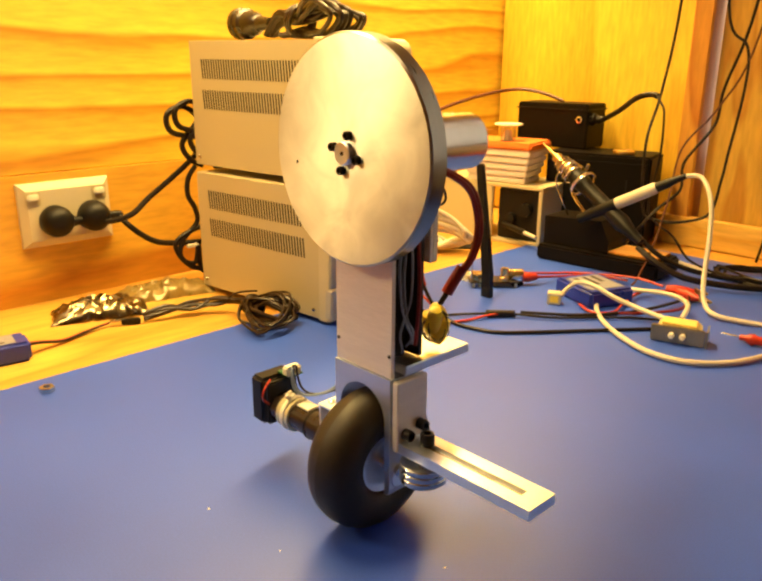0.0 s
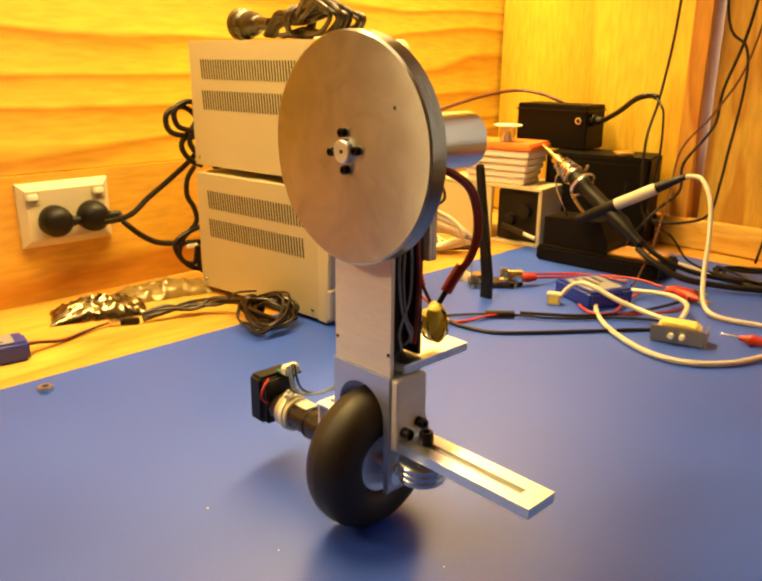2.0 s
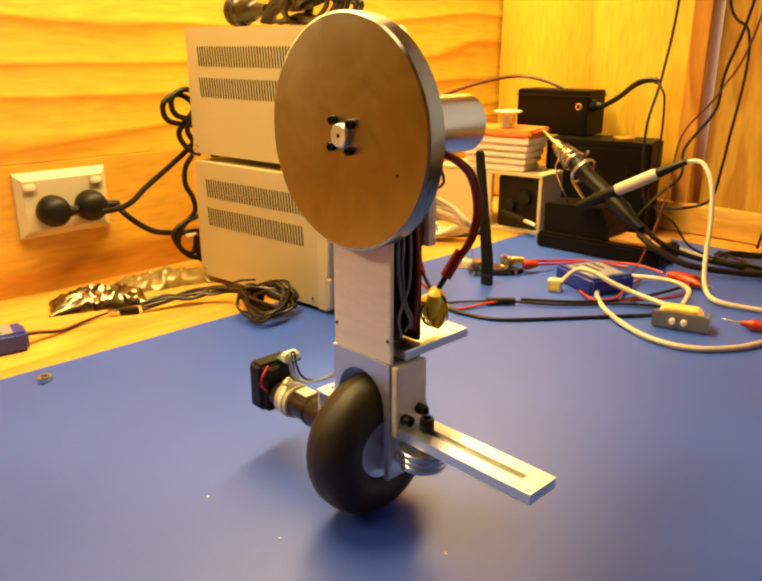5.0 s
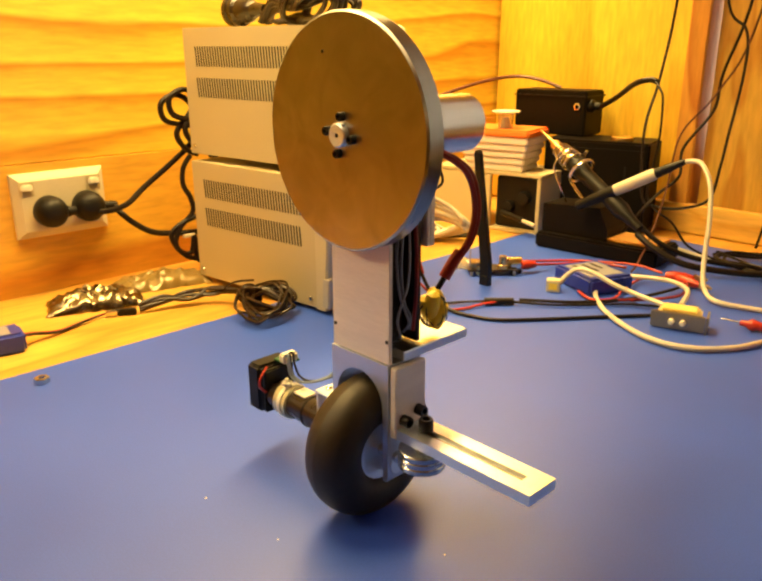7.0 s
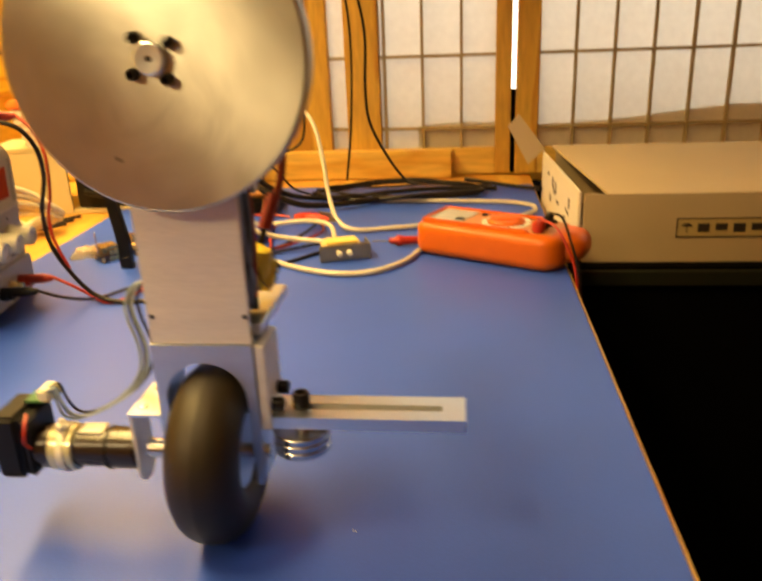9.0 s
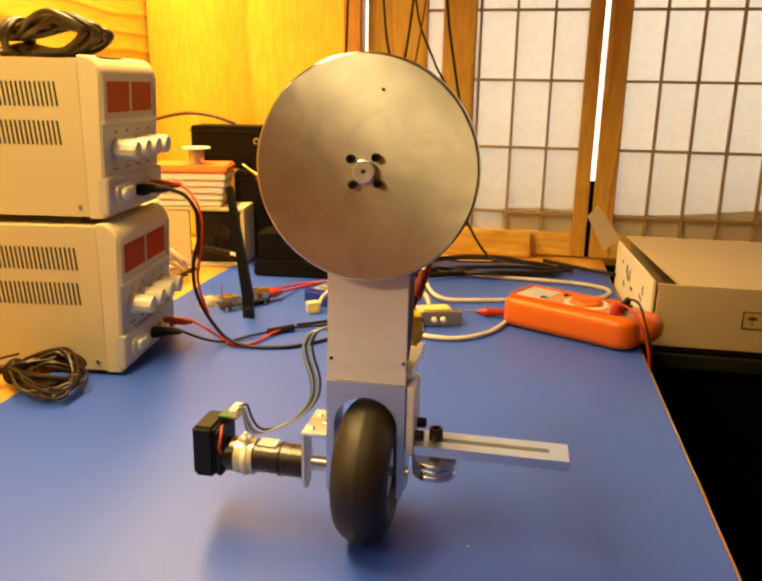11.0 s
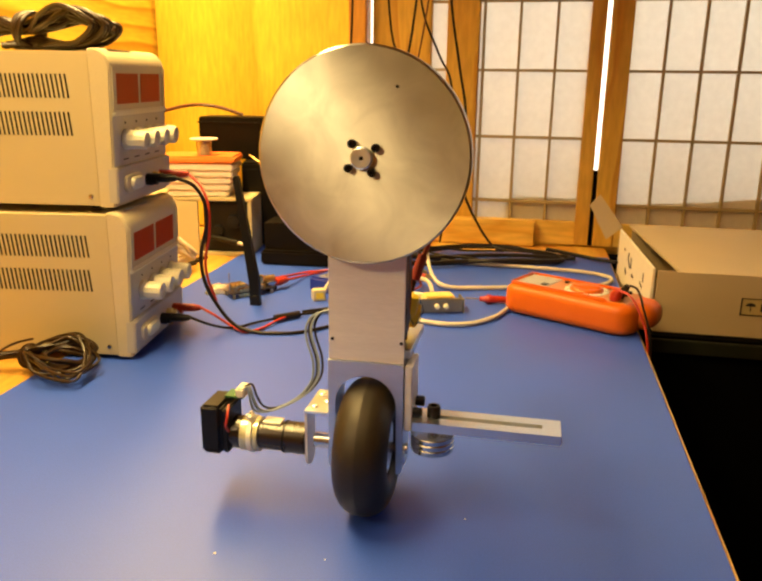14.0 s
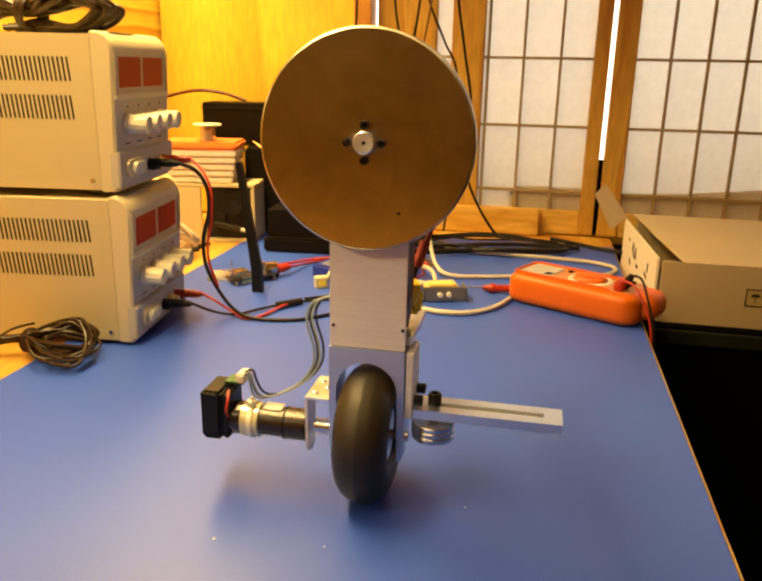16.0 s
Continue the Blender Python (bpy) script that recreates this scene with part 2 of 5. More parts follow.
FOIL = mat("silver_foil", (0.24, 0.19, 0.11), 0.24, 1.0, vary=0.4, scale=60, bump=0.25, grain=120)
PCB = mat("green_board", (0.02, 0.10, 0.04), 0.4, vary=0.3)
DARKPCB = mat("dark_board", (0.025, 0.018, 0.015), 0.4, vary=0.4, scale=150)
BRASS = mat("brass", (0.75, 0.55, 0.22), 0.28, 1.0)
CLEAR = glass_mat("clear_plastic", (0.95, 0.95, 0.92), 0.15)
SPONGE = wood("stand_wood", (0.60, 0.33, 0.08), (0.50, 0.24, 0.05), "x", 30.0, 0.5, 0.5)
NYLON = mat("white_nylon", (0.75, 0.72, 0.58), 0.4)
BROWNPLASTIC = mat("brown_black_plastic", (0.020, 0.011, 0.005), 0.28, vary=0.25, scale=70, spec=0.5)
TAPE = mat("yellowed_tape", (0.62, 0.58, 0.36), 0.2, 0.25, vary=0.2, scale=120, coat=0.4)

# ---- building tools ----


def thing(name, where=None, label="", category="", group="", kind=""):
    ob = new(name)
    ob.empty_display_size = 0.02
    ob.matrix_basis = where or Matrix()
    return tagged(ob, label, category, group, kind)


def part(name, bm, material, parent=None, label="", smooth=False, m=None):
    me = bpy.data.meshes.new(name)
    bmesh.ops.recalc_face_normals(bm, faces=bm.faces)
    bm.to_mesh(me)
    bm.free()
    for p in me.polygons:
        p.use_smooth = smooth
    if smooth:
        me.set_sharp_from_angle(angle=radians(38))
    me.materials.append(material)
    ob = new(name, me)
    if parent:
        ob.parent = parent
    if m is not None:
        ob.matrix_basis = m
    return tagged(ob, label)


def box(x0, x1, y0, y1, z0, z1, bevel=0.0, seg=2, bm=None, m=None):
    own = bmesh.new()
    bmesh.ops.create_cube(own, size=1)
    own.transform(Matrix.Translation(((x0 + x1) / 2, (y0 + y1) / 2, (z0 + z1) / 2)) @ Matrix.Diagonal((x1 - x0, y1 - y0, z1 - z0, 1)))
    if bevel:
        bmesh.ops.bevel(own, geom=own.edges[:], offset=bevel, segments=seg, affect="EDGES", clamp_overlap=True)
    if m is not None:
        own.transform(m)
    return merge(bm, own)


def merge(bm, own):
    if bm is None:
        return own
    me = bpy.data.meshes.new("join")
    own.to_mesh(me)
    own.free()
    bm.from_mesh(me)
    bpy.data.meshes.remove(me)
    return bm


def lathe(profile, axis="z", n=32, m=None, bm=None):
    """Turn a profile of (radius, height) round an axis."""
    own = bmesh.new()
    rings = []
    for r, h in profile:
        if r < 1e-6:
            rings.append([own.verts.new((0, 0, h))])
        else:
            rings.append([own.verts.new((r * math.cos(2 * math.pi * k / n), r * math.sin(2 * math.pi * k / n), h)) for k in range(n)])
    for a, b in zip(rings, rings[1:]):
        for k in range(n):
            j = (k + 1) % n
            if len(a) == 1 and len(b) == 1:
                continue
            if len(a) == 1:
                own.faces.new((a[0], b[k], b[j]))
            elif len(b) == 1:
                own.faces.new((a[k], a[j], b[0]))
            else:
                own.faces.new((a[k], a[j], b[j], b[k]))
    turn = {"z": Matrix(), "x": pose(0, 0, 0, 0, 90, 0), "y": pose(0, 0, 0, -90, 0, 0)}[axis]
    own.transform((m or Matrix()) @ turn)
    return merge(bm, own)


def rod(r, h0, h1, axis="z", n=24, ch=0.0, m=None, bm=None):
    ch = ch or r * 0.08
    return lathe([(0, h0), (r - ch, h0), (r, h0 + ch), (r, h1 - ch), (r - ch, h1), (0, h1)], axis, n, m, bm)


def smooth_line(points, steps=6, closed=False):
    pts = [Vector(p) for p in points]
    out = []
    count = len(pts) if closed else len(pts) - 1
    for k in range(count):
        if closed:
            a, b, c, d = (pts[(k + s) % len(pts)] for s in (-1, 0, 1, 2))
        else:
            a, b, c, d = pts[max(k - 1, 0)], pts[k], pts[k + 1], pts[min(k + 2, len(pts) - 1)]
        for s in range(steps):
            u = s / steps
            out.append(0.5 * ((2 * b) + (c - a) * u + (2 * a - 5 * b + 4 * c - d) * u * u + (3 * b - a - 3 * c + d) * u * u * u))
    if not closed:
        out.append(pts[-1])
    return out


def tube(points, r, n=8, steps=6, bm=None, flat=1.0):
    """A round cord through the points, with closed ends."""
    own = bmesh.new()
    line = smooth_line(points, steps)
    rings, side = [], Vector((0.31, 0.22, 0.93)).normalized()
    for k, p in enumerate(line):
        ahead = (line[min(k + 1, len(line) - 1)] - line[max(k - 1, 0)]).normalized()
        side = (side - ahead * side.dot(ahead)).normalized()
        up = ahead.cross(side)
        rings.append([own.verts.new(p + r * (math.cos(a) * side + flat * math.sin(a) * up)) for a in (2 * math.pi * j / n for j in range(n))])
    for a, b in zip(rings, rings[1:]):
        for k in range(n):
            own.faces.new((a[k], a[(k + 1) % n], b[(k + 1) % n], b[k]))
    own.faces.new(rings[0])
    own.faces.new(rings[-1])
    return merge(bm, own)


def cord(name, points, r, material, label, category="cable", steps=7):
    """A loose cable of its own."""
    ob = part(name, tube(points, r, 8, steps), material, smooth=True)
    return tagged(ob, label, category)


def prism(outline, y0, y1, bm=None, m=None):
    """An outline in x, z, given a thickness along y."""
    own = bmesh.new()
    a = [own.verts.new((x, y0, z)) for x, z in outline]
    b = [own.verts.new((x, y1, z)) for x, z in outline]
    own.faces.new(a)
    own.faces.new(b[::-1])
    for k in range(len(a)):
        own.faces.new((a[k], a[(k + 1) % len(a)], b[(k + 1) % len(a)], b[k]))
    if m is not None:
        own.transform(m)
    return merge(bm, own)


def socket_screw(name, parent, m, r=0.0026, h=0.0035):
    """A socket-head cap screw: a knurled cup with a hexagonal recess, its head along +z."""
    n = 20
    bm = lathe([(0, 0), (r, 0), (r, h * 0.85), (r * 0.88, h), (r * 0.55, h), (r * 0.5, h * 0.35), (0, h * 0.35)], "z", n)
    return part(name, bm, SCREW, parent, smooth=True, m=m)

# ---- setting ----
WX, WY, EDGE = -0.813, 1.188, -0.001


def setting(name, bm, material, label, smooth=False):
    return tagged(part(name, bm, material, smooth=smooth), label, "", "", "structure")


setting("floor", box(-0.95, 2.3, -1.9, 2.0, -0.80, -0.75), DARK, "near-black floor far below the bench, shade put into its colour")
# Ceiling, south and east walls are unseen, added for bounce and flywheel reflections.
setting("ceiling", box(-0.95, 2.3, -1.9, 1.40, 1.70, 1.75), ROOM, "unseen plain pale timber ceiling added to close the room")
setting("wall_south", box(-0.95, 2.3, -1.95, -1.9, -0.75, 1.70), ROOM, "unseen plain timber wall added to close the room")
setting("wall_east", box(2.25, 2.3, -1.9, 2.0, -0.75, 1.70), ROOM, "unseen plain timber wall added to close the room")
wall_west = setting("wall_west", box(WX - 0.08, WX - 0.012, -1.9, 1.24, -0.75, 1.70), PINE, "pine-lined wall with yellow wavy grain")
part("board", box(WX - 0.012, WX - 0.0045, -1.9, 1.24, 0.1483, 1.70, 0.001), PINE, wall_west)
part("board", box(WX - 0.012, WX, -1.9, 1.24, -0.028, 0.1478, 0.001), PINE_LOW, wall_west, "lower board standing proud")
# back wall: plywood up to the posts, then sliding screens
wall_north = setting("wall_north", box(WX, -0.452, WY + 0.014, WY + 0.06, -0.75, 1.70), PLY, "golden plywood back wall")
part("sheet", box(WX, -0.452, WY + 0.006, WY + 0.013, 0.0, 1.70, 0.0015), PLY, wall_north)
part("batten", box(-0.4505, -0.420, WY - 0.012, WY + 0.03, -0.01, 1.70, 0.002), REDWOOD, wall_north, "reddish upright batten")
# Black in colour, to read as unlit wall below the bench level.
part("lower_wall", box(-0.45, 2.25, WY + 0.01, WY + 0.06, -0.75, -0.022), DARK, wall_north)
part("upper_wall", box(-0.45, 2.25, WY + 0.01, WY + 0.06, 1.25, 1.70), ROOM, wall_north)

bench = setting("bench_top", box(WX, EDGE + 0.0035, -1.2, WY + 0.006, -0.033, -0.003, 0.0015), BENCH, "varnished pine workbench top")
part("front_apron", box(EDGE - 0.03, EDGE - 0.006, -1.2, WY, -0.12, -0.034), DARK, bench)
part("rear_lip", box(-0.60, -0.12, WY - 0.022, WY - 0.0005, -0.002, 0.042, 0.002), RAIL, bench, "pine strip along the wall")
bench_mat = tagged(part("bench_mat", box(-0.5815, EDGE, -0.09, 1.105, -0.0028, 0.0, 0.0008), MAT), "blue rubber anti-static mat on the bench", "mat", "", "structure")


def screen(name, x0, x1, cols, front, z0=0.0, z1=1.22, stile=0.034, left=None, right=None):
    """A sliding paper screen: stiles, rails, thin lattice bars, and paper behind."""
    ls, rs = left or stile, right or stile
    s = tagged(thing(name), "wooden sliding screen with white paper panes", "screen", "", "structure")
    part("stile", box(x0, x0 + ls, front, front + 0.022, z0, z1, 0.0015), FRAME, s)
    part("stile", box(x1 - rs, x1, front, front + 0.022, z0, z1, 0.0015), FRAME, s)
    part("bottom_rail", box(x0 + ls, x1 - rs, front + 0.001, front + 0.021, z0, 0.040, 0.0015), RAIL, s)
    part("top_rail", box(x0 + ls, x1 - rs, front + 0.001, front + 0.021, z1 - 0.04, z1, 0.0015), RAIL, s)
    a, b = x0 + ls, x1 - rs
    part("paper", box(a, b, front + 0.0145, front + 0.0150, 0.040, z1 - 0.04), PAPER, s)
    for x in cols:
        part("lattice_bar", box(x - 0.0022, x + 0.0022, front + 0.007, front + 0.0145, 0.040, z1 - 0.04), KUMIKO, s)
    z = 0.0715
    while z < z1 - 0.05:
        part("lattice_rail", box(a, b, front + 0.006, front + 0.0140, z - 0.0022, z + 0.0022), KUMIKO, s)
        z += 0.1093
    return s


def backing(parent, top, y):
    """A thin brown sheet added close behind the paper, browning its lower part."""
    part("brown_band_sheet", prism([(top[0][0], 0.0405), (top[-1][0], 0.0405)] + top[::-1], y, y + 0.0035), BROWNSHEET, parent, "thin brown sheet behind the paper, added for its brown lower band")


screen("window_1", -0.4135, -0.2815, (), WY + 0.010, left=0.1015, right=0.004)
second = screen("window_2", -0.2810, -0.029, (-0.2235, -0.1648, -0.105), WY, left=0.0505, right=0.0235)
# Added black block that darkens the foot of the gap between the screens.
part("gap_blackout", box(-0.0288, -0.0222, WY + 0.004, WY + 0.018, 0.0, 0.128), DARK, second)
backing(second, [(-0.172, 0.0765), (-0.120, 0.0800), (-0.0530, 0.0790)], WY + 0.0160)
third = screen("window_3", -0.0215, 0.90, [0.066 + 0.0565 * k for k in range(15)], WY - 0.004, left=0.034)
backing(third, [(0.0130, 0.0735), (0.120, 0.0790), (0.300, 0.0980), (0.8655, 0.1010)], WY + 0.0120)
backdrop = tagged(part("backdrop", box(-0.6, 1.6, 1.42, 1.43, 0.105, 1.9), glow("daylight_outside", (1.0, 0.92, 0.77), 2.5)), "pale daylight outside the paper screens", "", "", "structure")
# Unseen blocks and lid added to hold the backdrop's light off the lower paper.
tagged(part("outer_light_block", box(-0.6, 2.3, 1.30, 1.40, -0.75, 0.095), ROOM), "unseen low wall behind the screens, added to shade the paper", "", "", "structure")
tagged(part("outer_lid", box(-0.95, 2.3, 1.25, 2.0, 1.70, 1.75), ROOM), "unseen lid added over the strip behind the screens", "", "", "structure")
tagged(part("outer_sill_block", box(-0.17, 1.6, WY + 0.046, 1.295, -0.75, 0.020, 0.004), RAIL), "unseen ledge behind the paper, added to block light low down", "", "", "structure")
# ---- bench power supplies ----
PL, PW, PH = 0.221, 0.136, 0.147


TILT = pose(0, 0, 0.147) @ pose(0, 0, 0, 0, 2.3, 0) @ pose(0, 0, -0.147)


def bezel_mesh():
    """The front frame: leaning back at the foot, a rounded slope along the top."""
    edge = [(-0.0197, 0.004), (-0.0058, 0.004), (-0.0002, 0.134), (-0.0022, 0.1400), (-0.0062, 0.1455), (-0.0115, 0.1485), (-0.0170, 0.1492), (-0.0197, 0.1482)]
    bm = prism(edge, -0.0008, PW + 0.0008)
    rim = [e for e in bm.edges if abs(e.verts[0].co.y - e.verts[1].co.y) < 1e-6 and min(v.co.x for v in e.verts) > -0.0190]
    bmesh.ops.bevel(bm, geom=rim, offset=0.0024, segments=3, affect="EDGES", clamp_overlap=True)
    return bm


def pillow_x(w, h, d, r, n=6):
    """A rounded button on the y, z plane, standing out along x."""
    bm = bmesh.new()
    rings = []
    for x, inset in ((0.0, 0.0), (d * 0.6, 0.0), (d * 0.9, 0.0005), (d, 0.0014)):
        ring = []
        for cy, cz, a0 in ((1, 1, 0), (-1, 1, 90), (-1, -1, 180), (1, -1, 270)):
            for k in range(n + 1):
                a = radians(a0 + 90 * k / n)
                ring.append(bm.verts.new((x, cy * (w / 2 - r) + (r - inset) * math.cos(a), cz * (h / 2 - r) + (r - inset) * math.sin(a))))
        rings.append(ring)
    for p, q in zip(rings, rings[1:]):
        for k in range(len(p)):
            bm.faces.new((p[k], p[(k + 1) % len(p)], q[(k + 1) % len(p)], q[k]))
    bm.faces.new(rings[0])
    bm.faces.new(rings[-1])
    return bm


def power_supply(where, label):
    """Origin at the near lower front corner; the body runs to -x, the front faces +x."""
    s = thing("power_supply", where, label, "power supply", "stacked power supplies")
    part("case", box(-PL, -0.020, 0.0, PW, 0.005, PH - 0.001, 0.0006), CREAM, s, "cream painted sheet-metal cover")
    bezel = part("bezel", bezel_mesh(), BEZEL, s, "moulded pale front frame", True)
    for y in (0.0012, PW - 0.0072):
        part("display_jamb", box(-0.005, 0.0018, y, y + 0.006, 0.0905, 0.1335, 0.0012, m=TILT), BEZEL, bezel)
    # Paler plastic than the bezel: the ledge's highlight is put into its colour.
    part("display_ledge", box(-0.004, 0.0034, 0.0012, PW - 0.0012, 0.0885, 0.0935, 0.0016, m=TILT), KNOB, bezel, "", True)
    surround = part("display_surround", box(-0.004, -0.0004, 0.0075, PW - 0.0075, 0.0938, 0.1335, 0.0006, m=TILT), GREYPANEL, s)
    for y in (0.0130, 0.0700):
        part("display", box(-0.002, 0.0004, y, y + 0.053, 0.0985, 0.1275, 0.0005, m=TILT), LED, surround, "dark red display window")
    panel = part("control_panel", box(-0.004, 0.0008, 0.0012, PW - 0.0012, 0.042, 0.0883, 0.0005, m=TILT), GREYPANEL, s)
    for k in range(4):
        y = 0.028 + 0.0270 * k
        knob = part("knob", lathe([(0, 0.0), (0.0100, 0.0), (0.0100, 0.003), (0.0090, 0.004), (0.0086, 0.0205), (0.0080, 0.0215), (0.0064, 0.0215), (0.0060, 0.0202), (0, 0.0202)], "x", 28), KNOB, s, "cream ribbed knob", True, TILT @ pose(0.0010, y, 0.066))
        for j in range(12):
            part("rib", box(0.005, 0.0198, 0.0082, 0.0092, -0.0005, 0.0005, 0.0002, 1), KNOB, knob, "", False, pose(0, 0, 0, 30 * j))
        part("pointer", box(0.0200, 0.0206, -0.0006, 0.0006, 0.001, 0.0070), GREYPANEL, knob)
        part("lamp_dot", rod(0.0011, 0.0009, 0.0016, "x", 10, m=TILT @ pose(0, y, 0.0815)), BLACK, panel, "", True)
        part("printed_mark", box(0.0009, 0.0012, y - 0.007, y + 0.005, 0.0465, 0.0478, m=TILT), INK, panel)
    part("terminal_panel", box(-0.006, 0.0042, -0.0012, PW + 0.0012, 0.007, 0.0408, 0.0012, m=TILT), GREYPANEL, s)
    switch = part("power_switch", pillow_x(0.0420, 0.0170, 0.0030, 0.0070), BEZEL, s, "pale switch surround", True, TILT @ pose(0.0042, 0.0330, 0.0240))
    part("rocker", pillow_x(0.0270, 0.0120, 0.0050, 0.0050), KNOB, switch, "", True, pose(0.0018, 0.002, 0, 0, 4, 0))
    for y, m_ in ((0.070, BLACK), (0.088, BRASS), (0.106, REDCABLE)):
        part("terminal", lathe([(0, 0), (0.0062, 0), (0.0062, 0.006), (0.0050, 0.007), (0.0050, 0.011), (0, 0.011)], "x", 16), m_, s, "", True, TILT @ pose(0.0042, y, 0.022))
    for x in (-PL + 0.02, -0.03):
        for y in (0.016, PW - 0.016):
            part("foot", rod(0.006, 0.0, 0.0055, m=pose(x, y, 0)), BLACK, s, "", True)
    for z in (0.0705, 0.1045):
        # Black bars on the cover, standing for the shade inside the slots.
        bm = bmesh.new()
        for k in range(37):
            x = -PL + 0.0205 + k * 0.00435
            prism([(x + 0.0018, z), (x + 0.0034, z), (x + 0.0016, z + 0.0215), (x, z + 0.0215)], -0.0005, 0.0006, bm=bm)
        part("vent", bm, BLACK, s, "row of narrow black bars for the dark of cooling slots")
    for x, z in ((-0.0285, 0.014), (-PL + 0.008, 0.014)):
        part("screw", lathe([(0, -0.0022), (0.002, -0.0016), (0.0026, 0.0)], "y", 12), STEEL, s, "", True, pose(x, 0, z))
    part("printed_mark", box(-0.0108, -0.0080, 0.018, 0.072, 0.1478, 0.1486), GREYPANEL, s)
    return s


power_supply(pose(-0.5041, 0.5191, 0.0, 0, 0, 7.0), "cream bench power supply with red displays, standing on the mat")
power_supply(pose(-0.5124, 0.525, 0.149, 0, 0, 7.0), "cream bench power supply stacked on another one")

# ---- the balancing robot ----
RX, RY = -0.2245, 0.310
robot = thing("balancing_robot", pose(RX, RY, 0), "aluminium one-wheeled balancing robot with a flywheel, standing on the mat", "robot")


def fork_outline():
    """The lower plate: straight sides, an arch for the wheel, rounded leg ends."""
    w, top, foot, a = 0.0240, 0.1045, 0.030, 0.0195
    pts = [(-w, top), (-w, foot + 0.003), (-w + 0.001, foot), (-a - 0.0006, foot)]
    pts += [(-a * math.cos(math.pi * k / 16), 0.076 + a * math.sin(math.pi * k / 16)) for k in range(17)]
    pts += [(a + 0.0006, foot), (w - 0.001, foot), (w, foot + 0.003), (w, top)]
    return pts


part("fork", prism(fork_outline(), -0.0040, 0.0215), FORKALU, robot, "milled aluminium fork round the wheel")
part("side_block", box(0.0246, 0.0295, -0.0030, 0.0215, 0.0600, 0.1040, 0.0006), ALU, robot)
part("front_plate", box(-0.0236, 0.0240, -0.0030, -0.0004, 0.1049, 0.2700, 0.0003), ALU, robot, "brushed front plate")
part("rear_plate", box(-0.0236, 0.0240, 0.0265, 0.0290, 0.168, 0.2520, 0.0003), ALU, robot)
part("circuit_board", box(-0.020, 0.0215, 0.0215, 0.0245, 0.112, 0.205, 0.0003), DARKPCB, robot, "dark circuit board")
part("inner_frame", box(-0.020, 0.012, 0.0005, 0.020, 0.110, 0.215, 0.001), BLACK, robot)
part("shelf", box(-0.010, 0.0268, 0.006, 0.0612, 0.1055, 0.1110, 0.0005), ALUBRIGHT, robot, "bare aluminium shelf at the back")
for x in (-0.0212, 0.0222):
    part("plate_screw", rod(0.0011, -0.0036, -0.0030, "y", 12, m=pose(x, 0, 0.1185)), SCREW, robot, "", True)
# folded wires at the open side
for pts in (
    ((0.020, 0.003, 0.205), (0.023, 0.004, 0.185), (0.0235, 0.003, 0.165), (0.024, 0.005, 0.145), (0.0245, 0.009, 0.134), (0.0235, 0.013, 0.126), (0.020, 0.012, 0.120)),
    ((0.020, 0.010, 0.205), (0.0235, 0.011, 0.188), (0.0240, 0.0125, 0.170), (0.0245, 0.011, 0.150), (0.0245, 0.006, 0.139), (0.0245, 0.003, 0.130), (0.0235, 0.006, 0.121), (0.020, 0.009, 0.117)),
    ((0.018, 0.006, 0.205), (0.0225, 0.008, 0.180), (0.0230, 0.007, 0.160), (0.0235, 0.009, 0.140), (0.0235, 0.014, 0.130), (0.021, 0.016, 0.121)),
):
    part("wire", tube(pts, 0.0008, 6, 6), GREYWIRE, robot, "thin grey wire", True)
part("wire", tube(((0.019, 0.017, 0.21), (0.0225, 0.0185, 0.18), (0.0235, 0.019, 0.15), (0.022, 0.018, 0.12)), 0.0012, 6), DARKRED, robot, "", True)

# flywheel motor behind the plate
motor = part("flywheel_motor", lathe([(0, 0.0), (0.0165, 0.0), (0.0172, 0.0008), (0.0172, 0.0535), (0.0158, 0.0548), (0.006, 0.0550), (0.006, 0.057), (0, 0.057)], "y", 40), STEEL, robot, "polished motor can", True, pose(0, 0.0292, 0.231))
part("motor_terminal", box(0.009, 0.0165, 0.0293, 0.038, 0.2120, 0.2230, 0.002), BLACK, robot)
part("motor_mount", box(-0.019, 0.019, -0.0003, 0.0263, 0.213, 0.249, 0.001), BLACKMETAL, robot)
part("tie_bar", box(0.0215, 0.0238, 0.0292, 0.0330, 0.168, 0.206, 0.0004), ALU, robot)

# flywheel, turning on its own spindle
flywheel = part("flywheel", lathe([(0, -0.0115), (0.0600, -0.0115), (0.0612, -0.0105), (0.0612, -0.0008), (0.0604, 0.0), (0.007, 0.0), (0, 0.0)], "y", 128), DISC, robot, "heavy turned steel flywheel with faint stains", True, pose(0, -0.0032, 0.2310))
flywheel.data.materials.append(RIM)
for face in flywheel.data.polygons:
    face.material_index = 1 if abs(face.normal.y) < 0.6 else 0
hub = part("hub", lathe([(0, -0.0020), (0.0012, -0.0020), (0.0013, -0.0034), (0.0056, -0.0036), (0.0063, -0.0030), (0.0063, 0.0), (0, 0.0)], "y", 32), ALUBRIGHT, flywheel, "bright turned hub", True, pose(0, -0.0115, 0))
for k in range(4):
    a = math.pi / 2 * k
    socket_screw("hub_screw", flywheel, pose(0.0097 * math.cos(a), -0.0115, 0.0097 * math.sin(a), 90), 0.0024, 0.0034)
